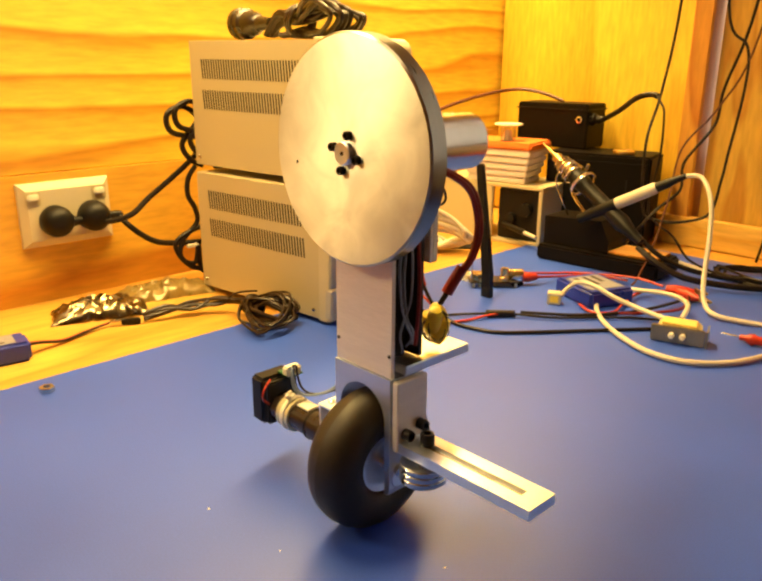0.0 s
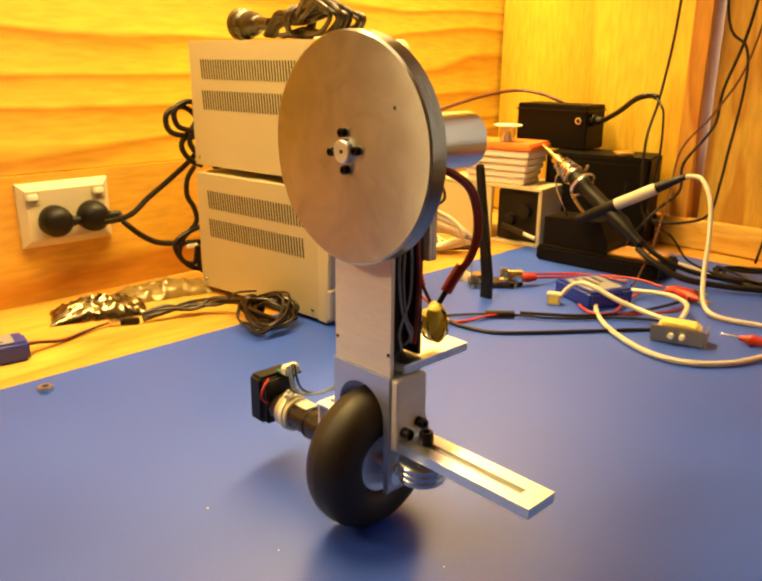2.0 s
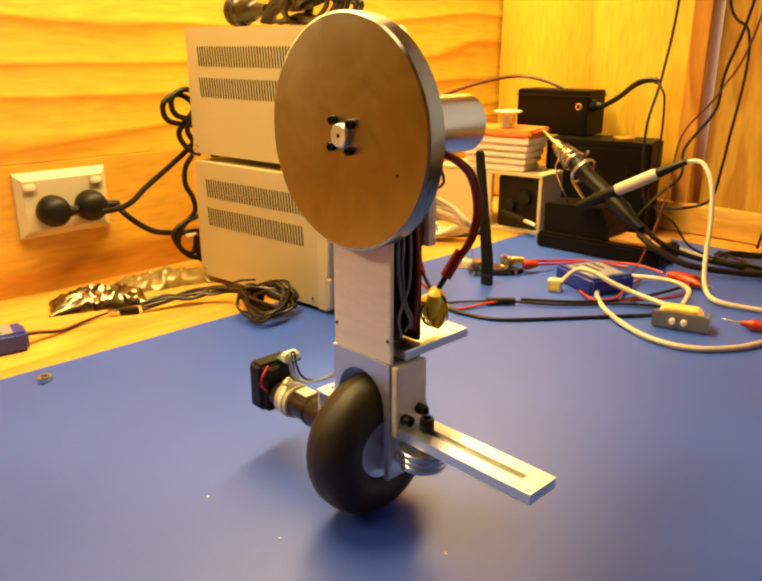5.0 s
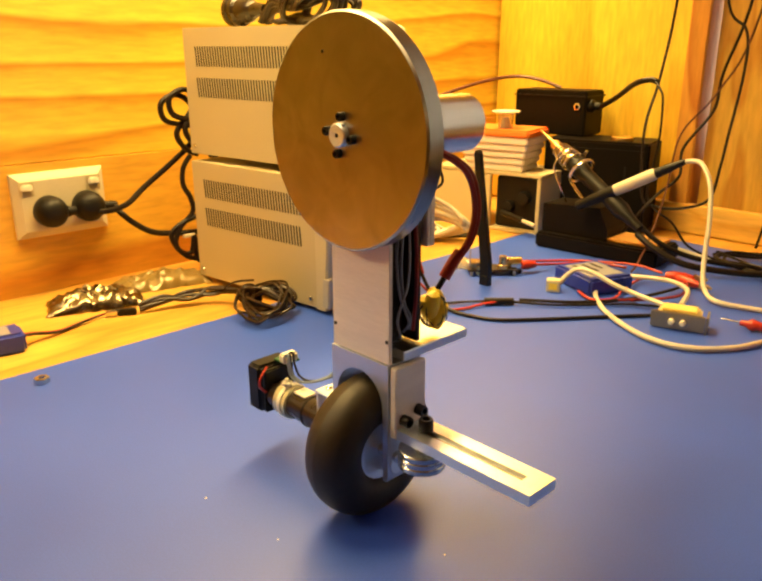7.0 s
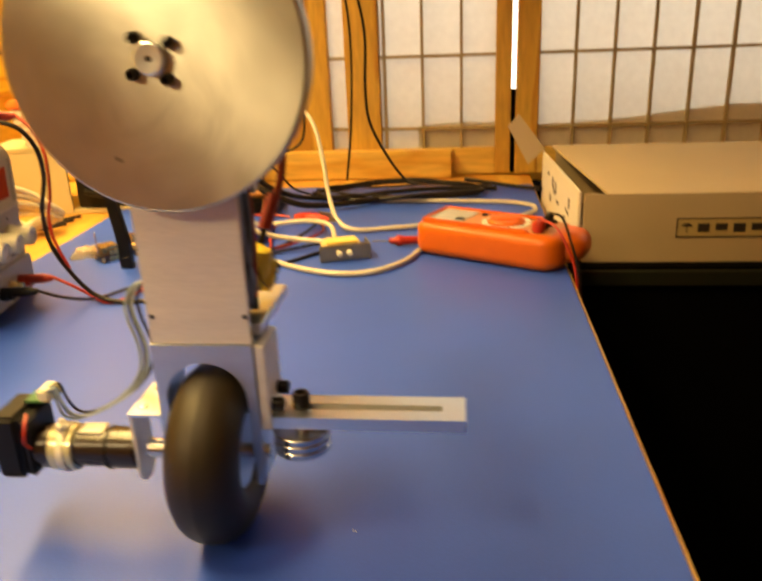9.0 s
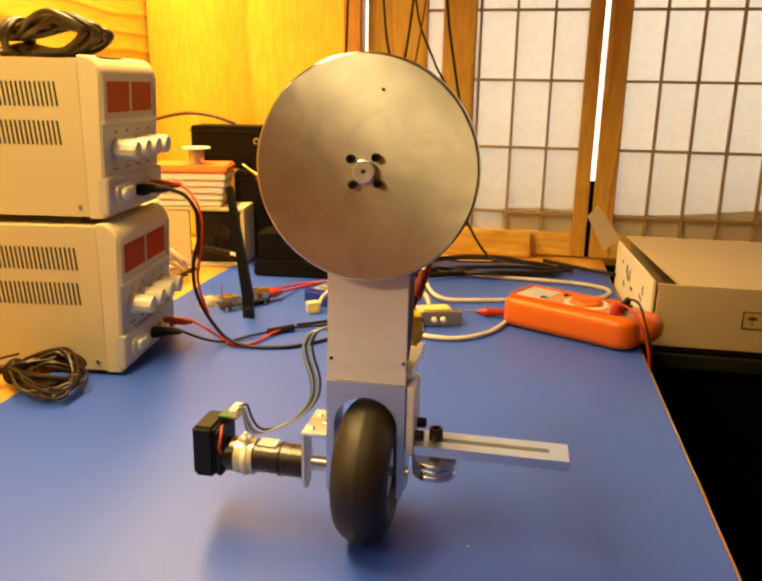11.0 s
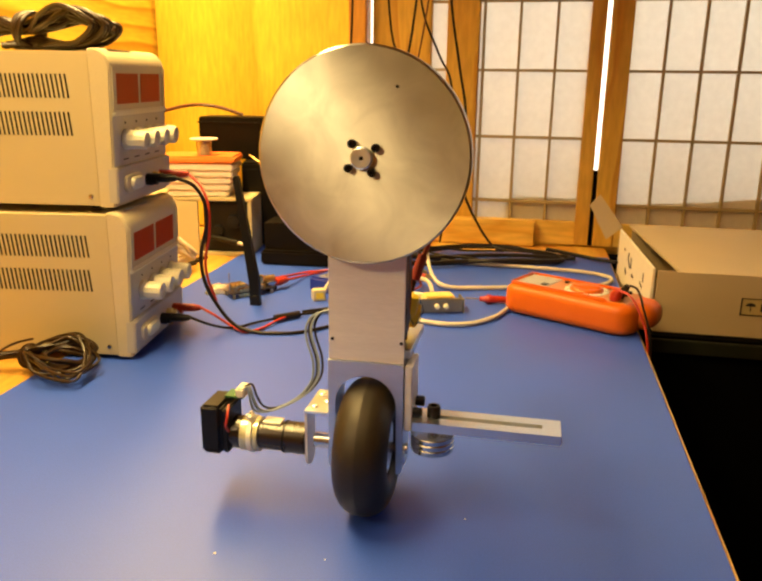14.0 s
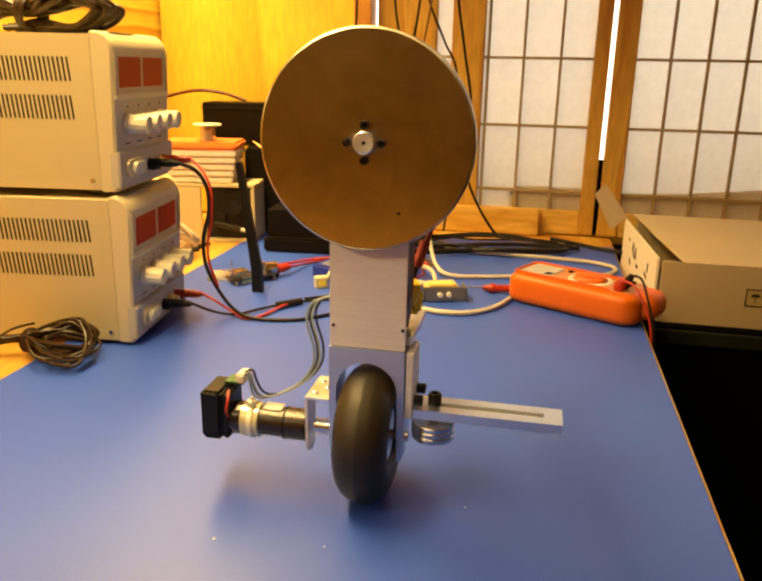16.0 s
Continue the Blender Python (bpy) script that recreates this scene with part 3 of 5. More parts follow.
part("dimple", rod(0.0010, -0.00012, 0.0, "y", 12, 0.0001), SCREW, flywheel, "", True, pose(-0.0385, -0.0115, -0.020))
part("hub_bore", rod(0.0010, -0.0038, -0.0020, "y", 12), SCREW, flywheel, "", True, pose(0, -0.0112, 0))

# road wheel with a fat smooth tyre
WR, TR = 0.0450, 0.0172
wheel = part("wheel", lathe([(0, -0.0105), (0.007, -0.0105), (0.0125, -0.0115), (0.0145, -0.0125), (0.0190, -0.0125), (0.0190, 0.0125), (0.0145, 0.0125), (0.0125, 0.0115), (0.007, 0.0105), (0, 0.0105)], "x", 40), ALUBRIGHT, robot, "turned aluminium wheel hub", True, pose(0.0012, 0.003, WR))
prof = []
for k in range(25):
    a = math.pi * 2 * (k / 24)
    c, s = math.cos(a), math.sin(a)
    prof.append((WR - 0.0165 + 0.0165 * c if c > 0 else WR - 0.0165 + 0.0145 * c, TR * math.copysign(abs(s) ** 0.9, s)))
tyre = part("tyre", lathe(prof, "x", 72), RUBBER, wheel, "fat smooth black rubber tyre", True)
part("axle", rod(0.0035, -0.036, 0.0255, "x", 20), STEEL, wheel, "", True)

part("coupler", lathe([(0.0030, -0.0365), (0.0050, -0.0362), (0.0050, -0.0215), (0.0030, -0.0212)], "x", 24), STEEL, wheel, "turned shaft coupler", True)

# drive motor out to the side
SHAFT = 0.0440
gear = part("drive_motor", lathe([(0, -0.0950), (0.0112, -0.0950), (0.0112, -0.0800), (0.0098, -0.0795), (0.0098, -0.0500), (0, -0.0500)], "x", 36), BROWNPLASTIC, robot, "dark brown drive motor and gearbox", True, pose(0, 0.0045, SHAFT))
part("motor_band", lathe([(0.0099, -0.0850), (0.0117, -0.0847), (0.0116, -0.0728), (0.0099, -0.0724)], "x", 32), TAPE, gear, "clear tape round the motor", True)
part("cable_tie", lathe([(0.0116, -0.0800), (0.0124, -0.0798), (0.0124, -0.0764), (0.0116, -0.0762)], "x", 32), NYLON, gear, "cream cable tie", True)
part("tie_head", box(-0.0815, -0.0750, -0.0075, 0.0, 0.0105, 0.0175, 0.0024, 3), NYLON, gear, "", True)
part("gearbox_collar", lathe([(0.0090, -0.0560), (0.0104, -0.0558), (0.0106, -0.0410), (0.0098, -0.0402), (0, -0.0402)], "x", 36), BROWNPLASTIC, gear, "", True)
part("collar_seam", lathe([(0.0104, -0.0562), (0.0109, -0.0560), (0.0109, -0.0548), (0.0104, -0.0546)], "x", 36), BLACK, gear, "", True)
part("tape_patch", box(-0.0710, -0.0585, -0.004, 0.006, 0.0092, 0.0106, 0.0004), CARDWHITE, gear, "white paper patch")
encoder = part("encoder_cover", box(-0.1105, -0.0960, -0.0140, 0.0140, -0.0115, 0.0230, 0.0022, 3), BLACK, gear, "black box over the encoder", True)
part("cover_seam", box(-0.1080, -0.0985, -0.0142, 0.0142, -0.0085, -0.0078), BLACKMETAL, encoder)
part("encoder_plate", box(-0.0958, -0.0915, -0.0120, 0.0125, -0.0105, 0.0205, 0.001), BLACK, gear)
part("encoder_board", box(-0.0990, -0.0855, 0.0010, 0.0135, 0.0233, 0.0247, 0.0003), PCB, gear, "green encoder board")
part("encoder_plug", box(-0.0905, -0.0835, -0.001, 0.011, 0.0247, 0.0315, 0.0012), NYLON, gear)
for k in range(3):
    part("plug_contact", box(-0.0836, -0.0830, 0.0005 + 0.0034 * k, 0.0025 + 0.0034 * k, 0.0262, 0.0300), BRASS, gear)
bracket_outline = [(-0.0090, 0.0228), (-0.0090, -0.0080)] + [(0.0090 * math.cos(math.pi + math.pi * k / 12), -0.0080 + 0.0090 * math.sin(math.pi + math.pi * k / 12)) for k in range(1, 12)] + [(0.0090, -0.0080), (0.0090, 0.0228)]
part("motor_bracket", prism(bracket_outline, -0.0008, 0.0008), ALU, robot, "aluminium motor bracket with a rounded foot", False, pose(-0.0391, 0.0045, SHAFT, 0, 0, 90))
part("bracket_top", box(-0.0400, -0.0242, -0.0100, 0.0260, 0.0229, 0.0247, 0.0004), ALUBRIGHT, robot, "bright bracket flange", False, pose(0, 0.0045, SHAFT))
for x, y in ((-0.0345, -0.003), (-0.0345, 0.016), (-0.0285, 0.006)):
    part("bracket_screw", lathe([(0, 0), (0.0022, 0), (0.0022, 0.0010), (0.0010, 0.0016), (0, 0.0012)], "z", 14), STEEL, robot, "", True, pose(x, y + 0.0045, SHAFT + 0.0247))
for k, (dx, dy, mt) in enumerate(((0.0, 0.0, GREYWIRE), (0.0020, 0.0012, CABLE), (0.0040, -0.0006, GREYWIRE), (0.0056, 0.0026, CABLE))):
    run = ((-0.0860, 0.0060, 0.0725), (-0.0815, 0.0050, 0.0755), (-0.0800, 0.0040, 0.0680), (-0.0775, 0.0050, 0.0605), (-0.0690, 0.0090, 0.0590), (-0.0520, 0.0150, 0.0670), (-0.0420, 0.0180, 0.0790), (-0.0410, 0.0200, 0.0920), (-0.0460, 0.0230, 0.1060), (-0.0475, 0.0265, 0.1140), (-0.0435, 0.0300, 0.1215), (-0.0340, 0.0330, 0.1235), (-0.0180, 0.0300, 0.1210))
    part("encoder_wire", tube([(x + dx * min(1, j / 3), y + dy, z + 0.4 * dx) for j, (x, y, z) in enumerate(run)], 0.0008, 6), mt, robot, "thin encoder lead", True)
part("encoder_wire", tube(((-0.091, -0.006, 0.068), (-0.0895, -0.012, 0.063), (-0.0905, -0.013, 0.056), (-0.091, -0.008, 0.050)), 0.0009, 6), REDCABLE, robot, "short red wire", True)

# side arm with a slot
def arm_mesh():
    x0, x1, y0, y1, s0, s1, c, h = 0.0300, 0.1212, -0.0027, 0.0200, 0.0400, 0.1100, 0.00865, 0.0026
    z0, z1 = 0.0608, 0.0668
    bm = bmesh.new()
    box(x0, x1, y0, c - h, z0, z1, bm=bm)
    box(x0, x1, c + h, y1, z0, z1, bm=bm)
    box(x0, s0, c - h, c + h, z0, z1, bm=bm)
    box(s1, x1, c - h, c + h, z0, z1, bm=bm)
    bmesh.ops.remove_doubles(bm, verts=bm.verts, dist=1e-5)
    return bm


part("arm", arm_mesh(), ALUBRIGHT, robot, "slotted aluminium outrigger arm")
part("arm_slot_floor", box(0.0398, 0.1102, 0.0059, 0.0114, 0.0609, 0.0640), GREYMETAL, robot)
socket_screw("arm_bolt", robot, pose(0.0420, 0.0087, 0.0670), 0.0043, 0.0075)
for y, z in ((0.0030, 0.0710), (0.0150, 0.0740)):
    socket_screw("side_bolt", robot, pose(0.0296, y, z, 0, 90, 0), 0.0034, 0.0055)
part("washer_stud", rod(0.0030, 0.0462, 0.0610, m=pose(0.0418, 0.0060, 0)), STEEL, robot, "", True)
for k in range(3):
    part("weight_washer", lathe([(0.003, 0.0), (0.0134, 0.0), (0.0138, 0.0005), (0.0138, 0.0031), (0.0134, 0.0036), (0.003, 0.0036)], "z", 40), STEEL, robot, "", True, pose(0.0418, 0.0060, 0.0460 + 0.0037 * k))
part("leg_boss", rod(0.0062, 0.0241, 0.0250, "x", 28), ALUBRIGHT, robot, "", True, pose(0, 0.0035, 0.0400))
# yellow capacitors bound with wire, and the fat red lead
CAP = (0.0175, 0.0350, 0.1290)
for dx, dy, dz, tilt in ((0.0, 0.0, 0.0, 24), (0.0052, 0.004, -0.0045, -12), (0.001, 0.0065, 0.004, 40), (0.0045, -0.001, 0.003, 8)):
    part("capacitor", lathe([(0, -0.0090), (0.0034, -0.0082), (0.0046, -0.005), (0.0047, 0.002), (0.0038, 0.007), (0, 0.0085)], "z", 18), CAPYELLOW, robot, "yellow taped capacitor", True, pose(CAP[0] + dx, CAP[1] + dy, CAP[2] + dz, tilt, 14, 0))
for k in range(8):
    rng = random.Random(300 + k)
    a, b = rng.uniform(0, 3.1), rng.uniform(-0.7, 0.7)
    turn = pose(CAP[0] + 0.002, CAP[1] + 0.003, CAP[2] - 0.002, 0, math.degrees(b), math.degrees(a))
    ring = [turn @ Vector((0.0080 * math.cos(u) * rng.uniform(0.85, 1.2), rng.uniform(-0.002, 0.002), 0.0105 * math.sin(u))) for u in (2 * math.pi * j / 12 for j in range(13))]
    part("binding_wire", tube(ring, rng.choice((0.0003, 0.00045)), 5, 3), CABLE, robot, "", True)
for d in (0.0, 0.0030):
    part("motor_lead", tube(((0.0130, 0.034 + d, 0.2185), (0.0195, 0.041 + d, 0.2180), (0.0275, 0.0545 + d, 0.207), (0.0300, 0.0600 + d, 0.187), (0.0285, 0.0575 + d, 0.168), (0.0245, 0.0485 + d, 0.155)), 0.0018, 8), DARKRED, robot, "thick dark red motor lead", True)
part("lead_sleeve", tube(((0.0260, 0.0530, 0.1610), (0.0240, 0.0485, 0.1540), (0.0220, 0.0440, 0.1460)), 0.0035, 10), DARKRED, robot, "", True)
part("lead_sleeve", tube(((0.0220, 0.0440, 0.1460), (0.0205, 0.0405, 0.1400), (0.0190, 0.0375, 0.1350)), 0.0017, 8), CABLE, robot, "", True)
part("wire_loop", tube(((0.014, 0.032, 0.217), (0.022, 0.036, 0.212), (0.024, 0.038, 0.203), (0.018, 0.036, 0.199), (0.013, 0.034, 0.206)), 0.0008, 6), CABLE, robot, "", True)
# ---- left part of the bench: outlet, cords, bag, packs ----


def slab(hy, hz, steps):
    """A plate standing on a wall: rectangles at rising x, each inset a little."""
    bm = bmesh.new()
    rings = [[bm.verts.new((x, sy * (hy - d), sz * (hz - d))) for sy, sz in ((-1, -1), (1, -1), (1, 1), (-1, 1))] for x, d in steps]
    for a, b in zip(rings, rings[1:]):
        for k in range(4):
            bm.faces.new((a[k], a[(k + 1) % 4], b[(k + 1) % 4], b[k]))
    bm.faces.new(rings[0])
    bm.faces.new(rings[-1])
    return bm


outlet = thing("wall_outlet", pose(WX, 0.3655, 0.1015), "cream double power outlet with two switches on the wall", "outlet")
part("cover_plate", slab(0.0535, 0.0372, ((0.0, 0.0), (0.0035, 0.0), (0.0048, 0.0006), (0.0092, 0.0065), (0.0105, 0.0085))), CREAM_LIGHT, outlet, "bevelled cream cover plate")
for y in (-0.0385, 0.0385):
    part("switch_recess", box(0.0096, 0.0109, y - 0.0085, y + 0.0085, 0.012, 0.028, 0.0004), CREAM, outlet)
    part("rocker", box(0.0100, 0.0140, y - 0.0065, y + 0.0065, 0.018, 0.026, 0.0015), NYLON, outlet, "white rocker switch", True)


def mains_plug(where, label):
    p = thing("mains_plug", where, label, "plug", "plugs in the outlet")
    part("plug_body", lathe([(0, 0), (0.0165, 0), (0.0180, 0.003), (0.0180, 0.012), (0.0165, 0.019), (0.0120, 0.0245), (0.006, 0.0270), (0, 0.0275)], "x", 32), BLACK, p, "", True)
    part("cord_grip", lathe([(0.0062, 0.0), (0.0066, 0.004), (0.0052, 0.008), (0.0056, 0.012), (0.0040, 0.019), (0, 0.019)], "y", 16), BLACK, p, "", True, pose(0.012, 0.014, -0.002))
    return p


mains_plug(pose(WX + 0.0105, 0.3475, 0.0950), "round black mains plug in the wall outlet")
mains_plug(pose(WX + 0.0105, 0.3915, 0.0955), "round black mains plug in the wall outlet")
cord("power_cable", ((-0.790, 0.378, 0.093), (-0.775, 0.402, 0.090), (-0.764, 0.425, 0.097), (-0.768, 0.450, 0.113), (-0.764, 0.478, 0.133), (-0.758, 0.505, 0.155), (-0.752, 0.525, 0.176), (-0.744, 0.545, 0.19)), 0.0036, CABLE, "black mains cord sagging from the outlet to the power supply")
cord("power_cable", ((-0.790, 0.420, 0.093), (-0.779, 0.424, 0.084), (-0.772, 0.437, 0.070), (-0.766, 0.455, 0.058), (-0.762, 0.479, 0.053), (-0.752, 0.51, 0.052), (-0.742, 0.545, 0.055)), 0.0036, CABLE, "black mains cord sagging from the outlet to the power supply")
hank = ((-0.742, 0.505, 0.185), (-0.747, 0.476, 0.192), (-0.747, 0.472, 0.212), (-0.745, 0.492, 0.221), (-0.741, 0.508, 0.205), (-0.745, 0.488, 0.178), (-0.744, 0.497, 0.158), (-0.742, 0.512, 0.150))
cord("cord_hank", hank, 0.0034, CABLE, "black cord bundled behind the power supply", "cord")
cord("cord_hank", [Vector(p) + Vector((0.006, 0.008, 0.006)) for p in hank], 0.0034, CABLE, "black cord bundled behind the power supply", "cord")
cord("cord_hank", ((-0.742, 0.502, 0.150), (-0.744, 0.492, 0.135), (-0.744, 0.490, 0.115), (-0.743, 0.498, 0.098), (-0.744, 0.500, 0.080), (-0.745, 0.482, 0.062), (-0.744, 0.474, 0.042), (-0.742, 0.486, 0.026), (-0.741, 0.500, 0.020)), 0.0032, CABLE, "black cord hanging down behind the power supply", "cord")
cord("cord_hank", ((-0.742, 0.508, 0.075), (-0.745, 0.486, 0.068), (-0.747, 0.470, 0.055), (-0.744, 0.478, 0.034), (-0.741, 0.492, 0.030), (-0.741, 0.498, 0.050), (-0.742, 0.500, 0.022), (-0.742, 0.510, 0.012)), 0.0032, CABLE, "black cord hanging down behind the power supply", "cord")
tagged(part("cable_tie", box(-0.747, -0.741, 0.484, 0.500, 0.049, 0.053, 0.001), NYLON), "white cable tie round the cord", "cable tie")

# the hank with its plug on top of the supplies
ext = thing("extension_cord", pose(0, 0, 0), "wound black mains lead with its plug, lying on the power supply", "cord")
part("plug_body", lathe([(0, 0), (0.0172, 0.0), (0.0188, 0.0015), (0.0188, 0.0080), (0.0172, 0.0092), (0.0172, 0.0115), (0.0180, 0.0125), (0.0180, 0.0185), (0.0150, 0.0215), (0.0140, 0.0340), (0.0105, 0.0420), (0.0085, 0.0440), (0.0080, 0.0520), (0.0060, 0.0660), (0, 0.066)], "x", 32), BROWNPLASTIC, ext, "stepped round plug body", True, pose(-0.752, 0.582, 0.3160))
for z in (-0.009, 0.009):
    part("pin", box(-0.0135, 0.001, -0.0032, 0.0032, -0.0022, 0.0022, 0.0006), DULLBRASS, ext, "flat brass pin", False, pose(-0.752, 0.582, 0.3160 + z, 20, 0, 0))
for k in range(12):
    rng = random.Random(40 + k)
    d = [rng.uniform(-1, 1) for _ in range(8)]
    lift, back_y, far = 0.004 * d[0], 0.030 * d[1], 0.010 * d[2]
    part("winding", tube(((-0.690, 0.585 + back_y * 0.3, 0.3005 + 0.003 * abs(d[3])), (-0.664, 0.582 + back_y * 0.2, 0.320 + 0.008 * d[4]), (-0.632, 0.584 + back_y * 0.2, 0.318 + 0.006 * d[3]), (-0.600, 0.582 + back_y * 0.8, 0.327 + 0.009 * d[5]), (-0.570 + far, 0.582 + back_y, 0.331 + 0.007 * d[6]), (-0.541 + far, 0.584 + back_y, 0.320 + lift), (-0.562 + far, 0.590 + back_y, 0.3035 + abs(lift)), (-0.592, 0.588 + back_y * 0.7, 0.2998 + 0.004 * abs(d[7])), (-0.628, 0.585, 0.3055 + 0.005 * d[2]), (-0.657, 0.584 + back_y * 0.4, 0.3008 + abs(lift))), rng.choice((0.0024, 0.0028, 0.0031)), 8), BROWNBLACK, ext, "", True)
for a in (0.0, 0.9, 1.7):
    part("wrap", tube([(-0.632 + 0.006 * math.sin(u + a), 0.584 + 0.016 * math.cos(u), 0.317 + 0.0155 * math.sin(u)) for u in (2 * math.pi * j / 10 for j in range(11))], 0.0029, 8, 4), BROWNBLACK, ext, "", True)


def crumpled(x0, x1, y0, y1, z0, h, seed, nx=22, ny=12, thick=0.35):
    """A puffy, creased bag: a closed skin with sharp random folds."""
    bm = bmesh.new()
    top, low = [], []
    for i in range(nx + 1):
        for j in range(ny + 1):
            u, v = i / nx, j / ny
            edge = (math.sin(math.pi * u) ** 0.4) * (math.sin(math.pi * v) ** 0.5)
            p = Vector((u * 6.5 + seed, v * 3.2, seed))
            fold = noise.noise(p) * 0.45 + abs(noise.noise(p * 2.1)) * 0.5 - 0.10 + noise.noise(p * 4.1) * 0.08
            x = x0 + (x1 - x0) * u + 0.004 * noise.noise(p * 1.7)
            y = y0 + (y1 - y0) * v + 0.004 * noise.noise(p * 1.3 + Vector((7, 0, 0)))
            top.append(bm.verts.new((x, y, z0 + edge * h * (0.75 + fold * 0.7) + 0.0010)))
            low.append(bm.verts.new((x, y, z0 + 0.0003)))
    w = ny + 1
    for i in range(nx):
        for j in range(ny):
            a = i * w + j
            bm.faces.new((top[a], top[a + w], top[a + w + 1], top[a + 1]))
            bm.faces.new((low[a], low[a + 1], low[a + w + 1], low[a + w]))
    for i in range(nx):
        for j in (0, ny):
            a = i * w + j
            bm.faces.new((top[a], low[a], low[a + w], top[a + w]))
    for j in range(ny):
        for i in (0, nx):
            a = i * w + j
            bm.faces.new((top[a], top[a + 1], low[a + 1], low[a]))
    return bm


tagged(part("foil_bag", crumpled(-0.052, 0.050, -0.024, 0.028, 0, 0.024, 3.1, 44, 20), FOIL, smooth=True, m=pose(-0.722, 0.358, -0.003, 0, 0, 70)), "crumpled silver antistatic bag on the wooden bench", "bag")
tagged(part("plastic_bag", crumpled(-0.060, 0.052, -0.024, 0.024, 0, 0.020, 8.4, 40, 18), mat("smoky_film", (0.26, 0.18, 0.055), 0.28, 0.15, vary=0.3, bump=0.4, grain=90), smooth=True, m=pose(-0.742, 0.452, -0.003, 0, 0, 76)), "crumpled smoky plastic bag by the wall", "bag")

usb = thing("usb_cable", None, "black data cable wound into a hank, half on the mat", "cable")
part("plug", box(-0.010, 0.010, -0.004, 0.004, 0, 0.007, 0.0012), BLACK, usb, "", False, pose(-0.668, 0.368, -0.003, 0, 0, 62))
part("plug_tip", box(-0.022, -0.010, -0.0045, 0.0045, 0.001, 0.006, 0.0004), STEEL, usb, "bright plug shell", False, pose(-0.668, 0.368, -0.003, 0, 0, 62))
for k in range(4):
    rng = random.Random(70 + k)
    d = [rng.uniform(-0.007, 0.007) for _ in range(8)]
    part("strand", tube(((-0.663 + d[0] * 0.3, 0.380, 0.001 + 0.002 * k), (-0.656 + d[1], 0.405, 0.004 + 0.003 * k), (-0.650 + d[2], 0.432, 0.004 + abs(d[3])), (-0.640 + d[4], 0.455, 0.008 + abs(d[2])), (-0.615 + d[5], 0.470 + d[1], 0.012 + abs(d[6])), (-0.596, 0.478 + d[7], 0.013 + abs(d[3]))), 0.0022, 7), BROWNBLACK, usb, "", True)
for k in range(9):
    rng = random.Random(90 + k)
    d = [rng.uniform(-1, 1) for _ in range(8)]
    part("winding", tube(((-0.598, 0.477 + 0.006 * d[0], 0.012 + 0.005 * abs(d[1])), (-0.580, 0.472 + 0.016 * d[2], 0.020 + 0.008 * d[3]), (-0.556, 0.474 + 0.022 * d[4], 0.022 + 0.010 * d[5]), (-0.537 + 0.005 * d[6], 0.482 + 0.016 * d[4], 0.014 + 0.007 * d[5]), (-0.548, 0.470 + 0.016 * d[2], 0.006 + 0.003 * abs(d[3])), (-0.575, 0.466 + 0.014 * d[2], 0.005 + 0.003 * abs(d[1])), (-0.598, 0.475 + 0.004 * d[0], 0.010)), 0.0020, 7), BROWNBLACK, usb, "", True)
for k in range(3):
    part("binding", tube([(-0.594 + 0.003 * k + 0.003 * math.cos(u), 0.476 + 0.010 * math.cos(u + 0.3 * k), 0.0135 + 0.0105 * math.sin(u)) for u in (2 * math.pi * j / 10 for j in range(11))], 0.0022, 7, 4), BROWNBLACK, usb, "", True)
for k in range(6):
    rng = random.Random(500 + k)
    d = [rng.uniform(-1, 1) for _ in range(6)]
    part("winding", tube(((-0.598, 0.476, 0.012), (-0.582, 0.462 - 0.010 * abs(d[0]), 0.016 + 0.010 * abs(d[1])), (-0.556 + 0.006 * d[2], 0.446 + 0.012 * d[0], 0.010 + 0.008 * abs(d[3])), (-0.530 + 0.008 * d[4], 0.452 + 0.012 * d[5], 0.006 + 0.008 * abs(d[1])), (-0.526 + 0.008 * d[2], 0.474 + 0.008 * d[3], 0.014 + 0.010 * abs(d[0])), (-0.552, 0.490 + 0.008 * d[1], 0.028 + 0.008 * d[4]), (-0.582, 0.484, 0.026), (-0.597, 0.477, 0.014)), 0.0014, 7), BROWNBLACK, usb, "", True)
part("loose_end", tube(((-0.598, 0.475, 0.018), (-0.617, 0.461, 0.018), (-0.603, 0.466, 0.028), (-0.594, 0.484, 0.028)), 0.0012, 6), BROWNBLACK, usb, "", True)


def battery(name, where, l, w, h, label, tag):
    b = thing(name, where, label, "battery")
    part("pack", box(0, l, 0, w, 0, h, min(0.003, h * 0.25), 3), BLUEPACK, b, "", True)
    part("sticker", box(l * 0.14, l * 0.86, w * 0.12, w * 0.88, h - 0.0002, h + 0.0003), tag, b, "printed sticker")
    for k in range(3):
        part("print_bar", box(l * 0.2, l * (0.75 - 0.12 * k), w * (0.25 + 0.2 * k), w * (0.33 + 0.2 * k), h + 0.0003, h + 0.0006), INK, b)
    return b


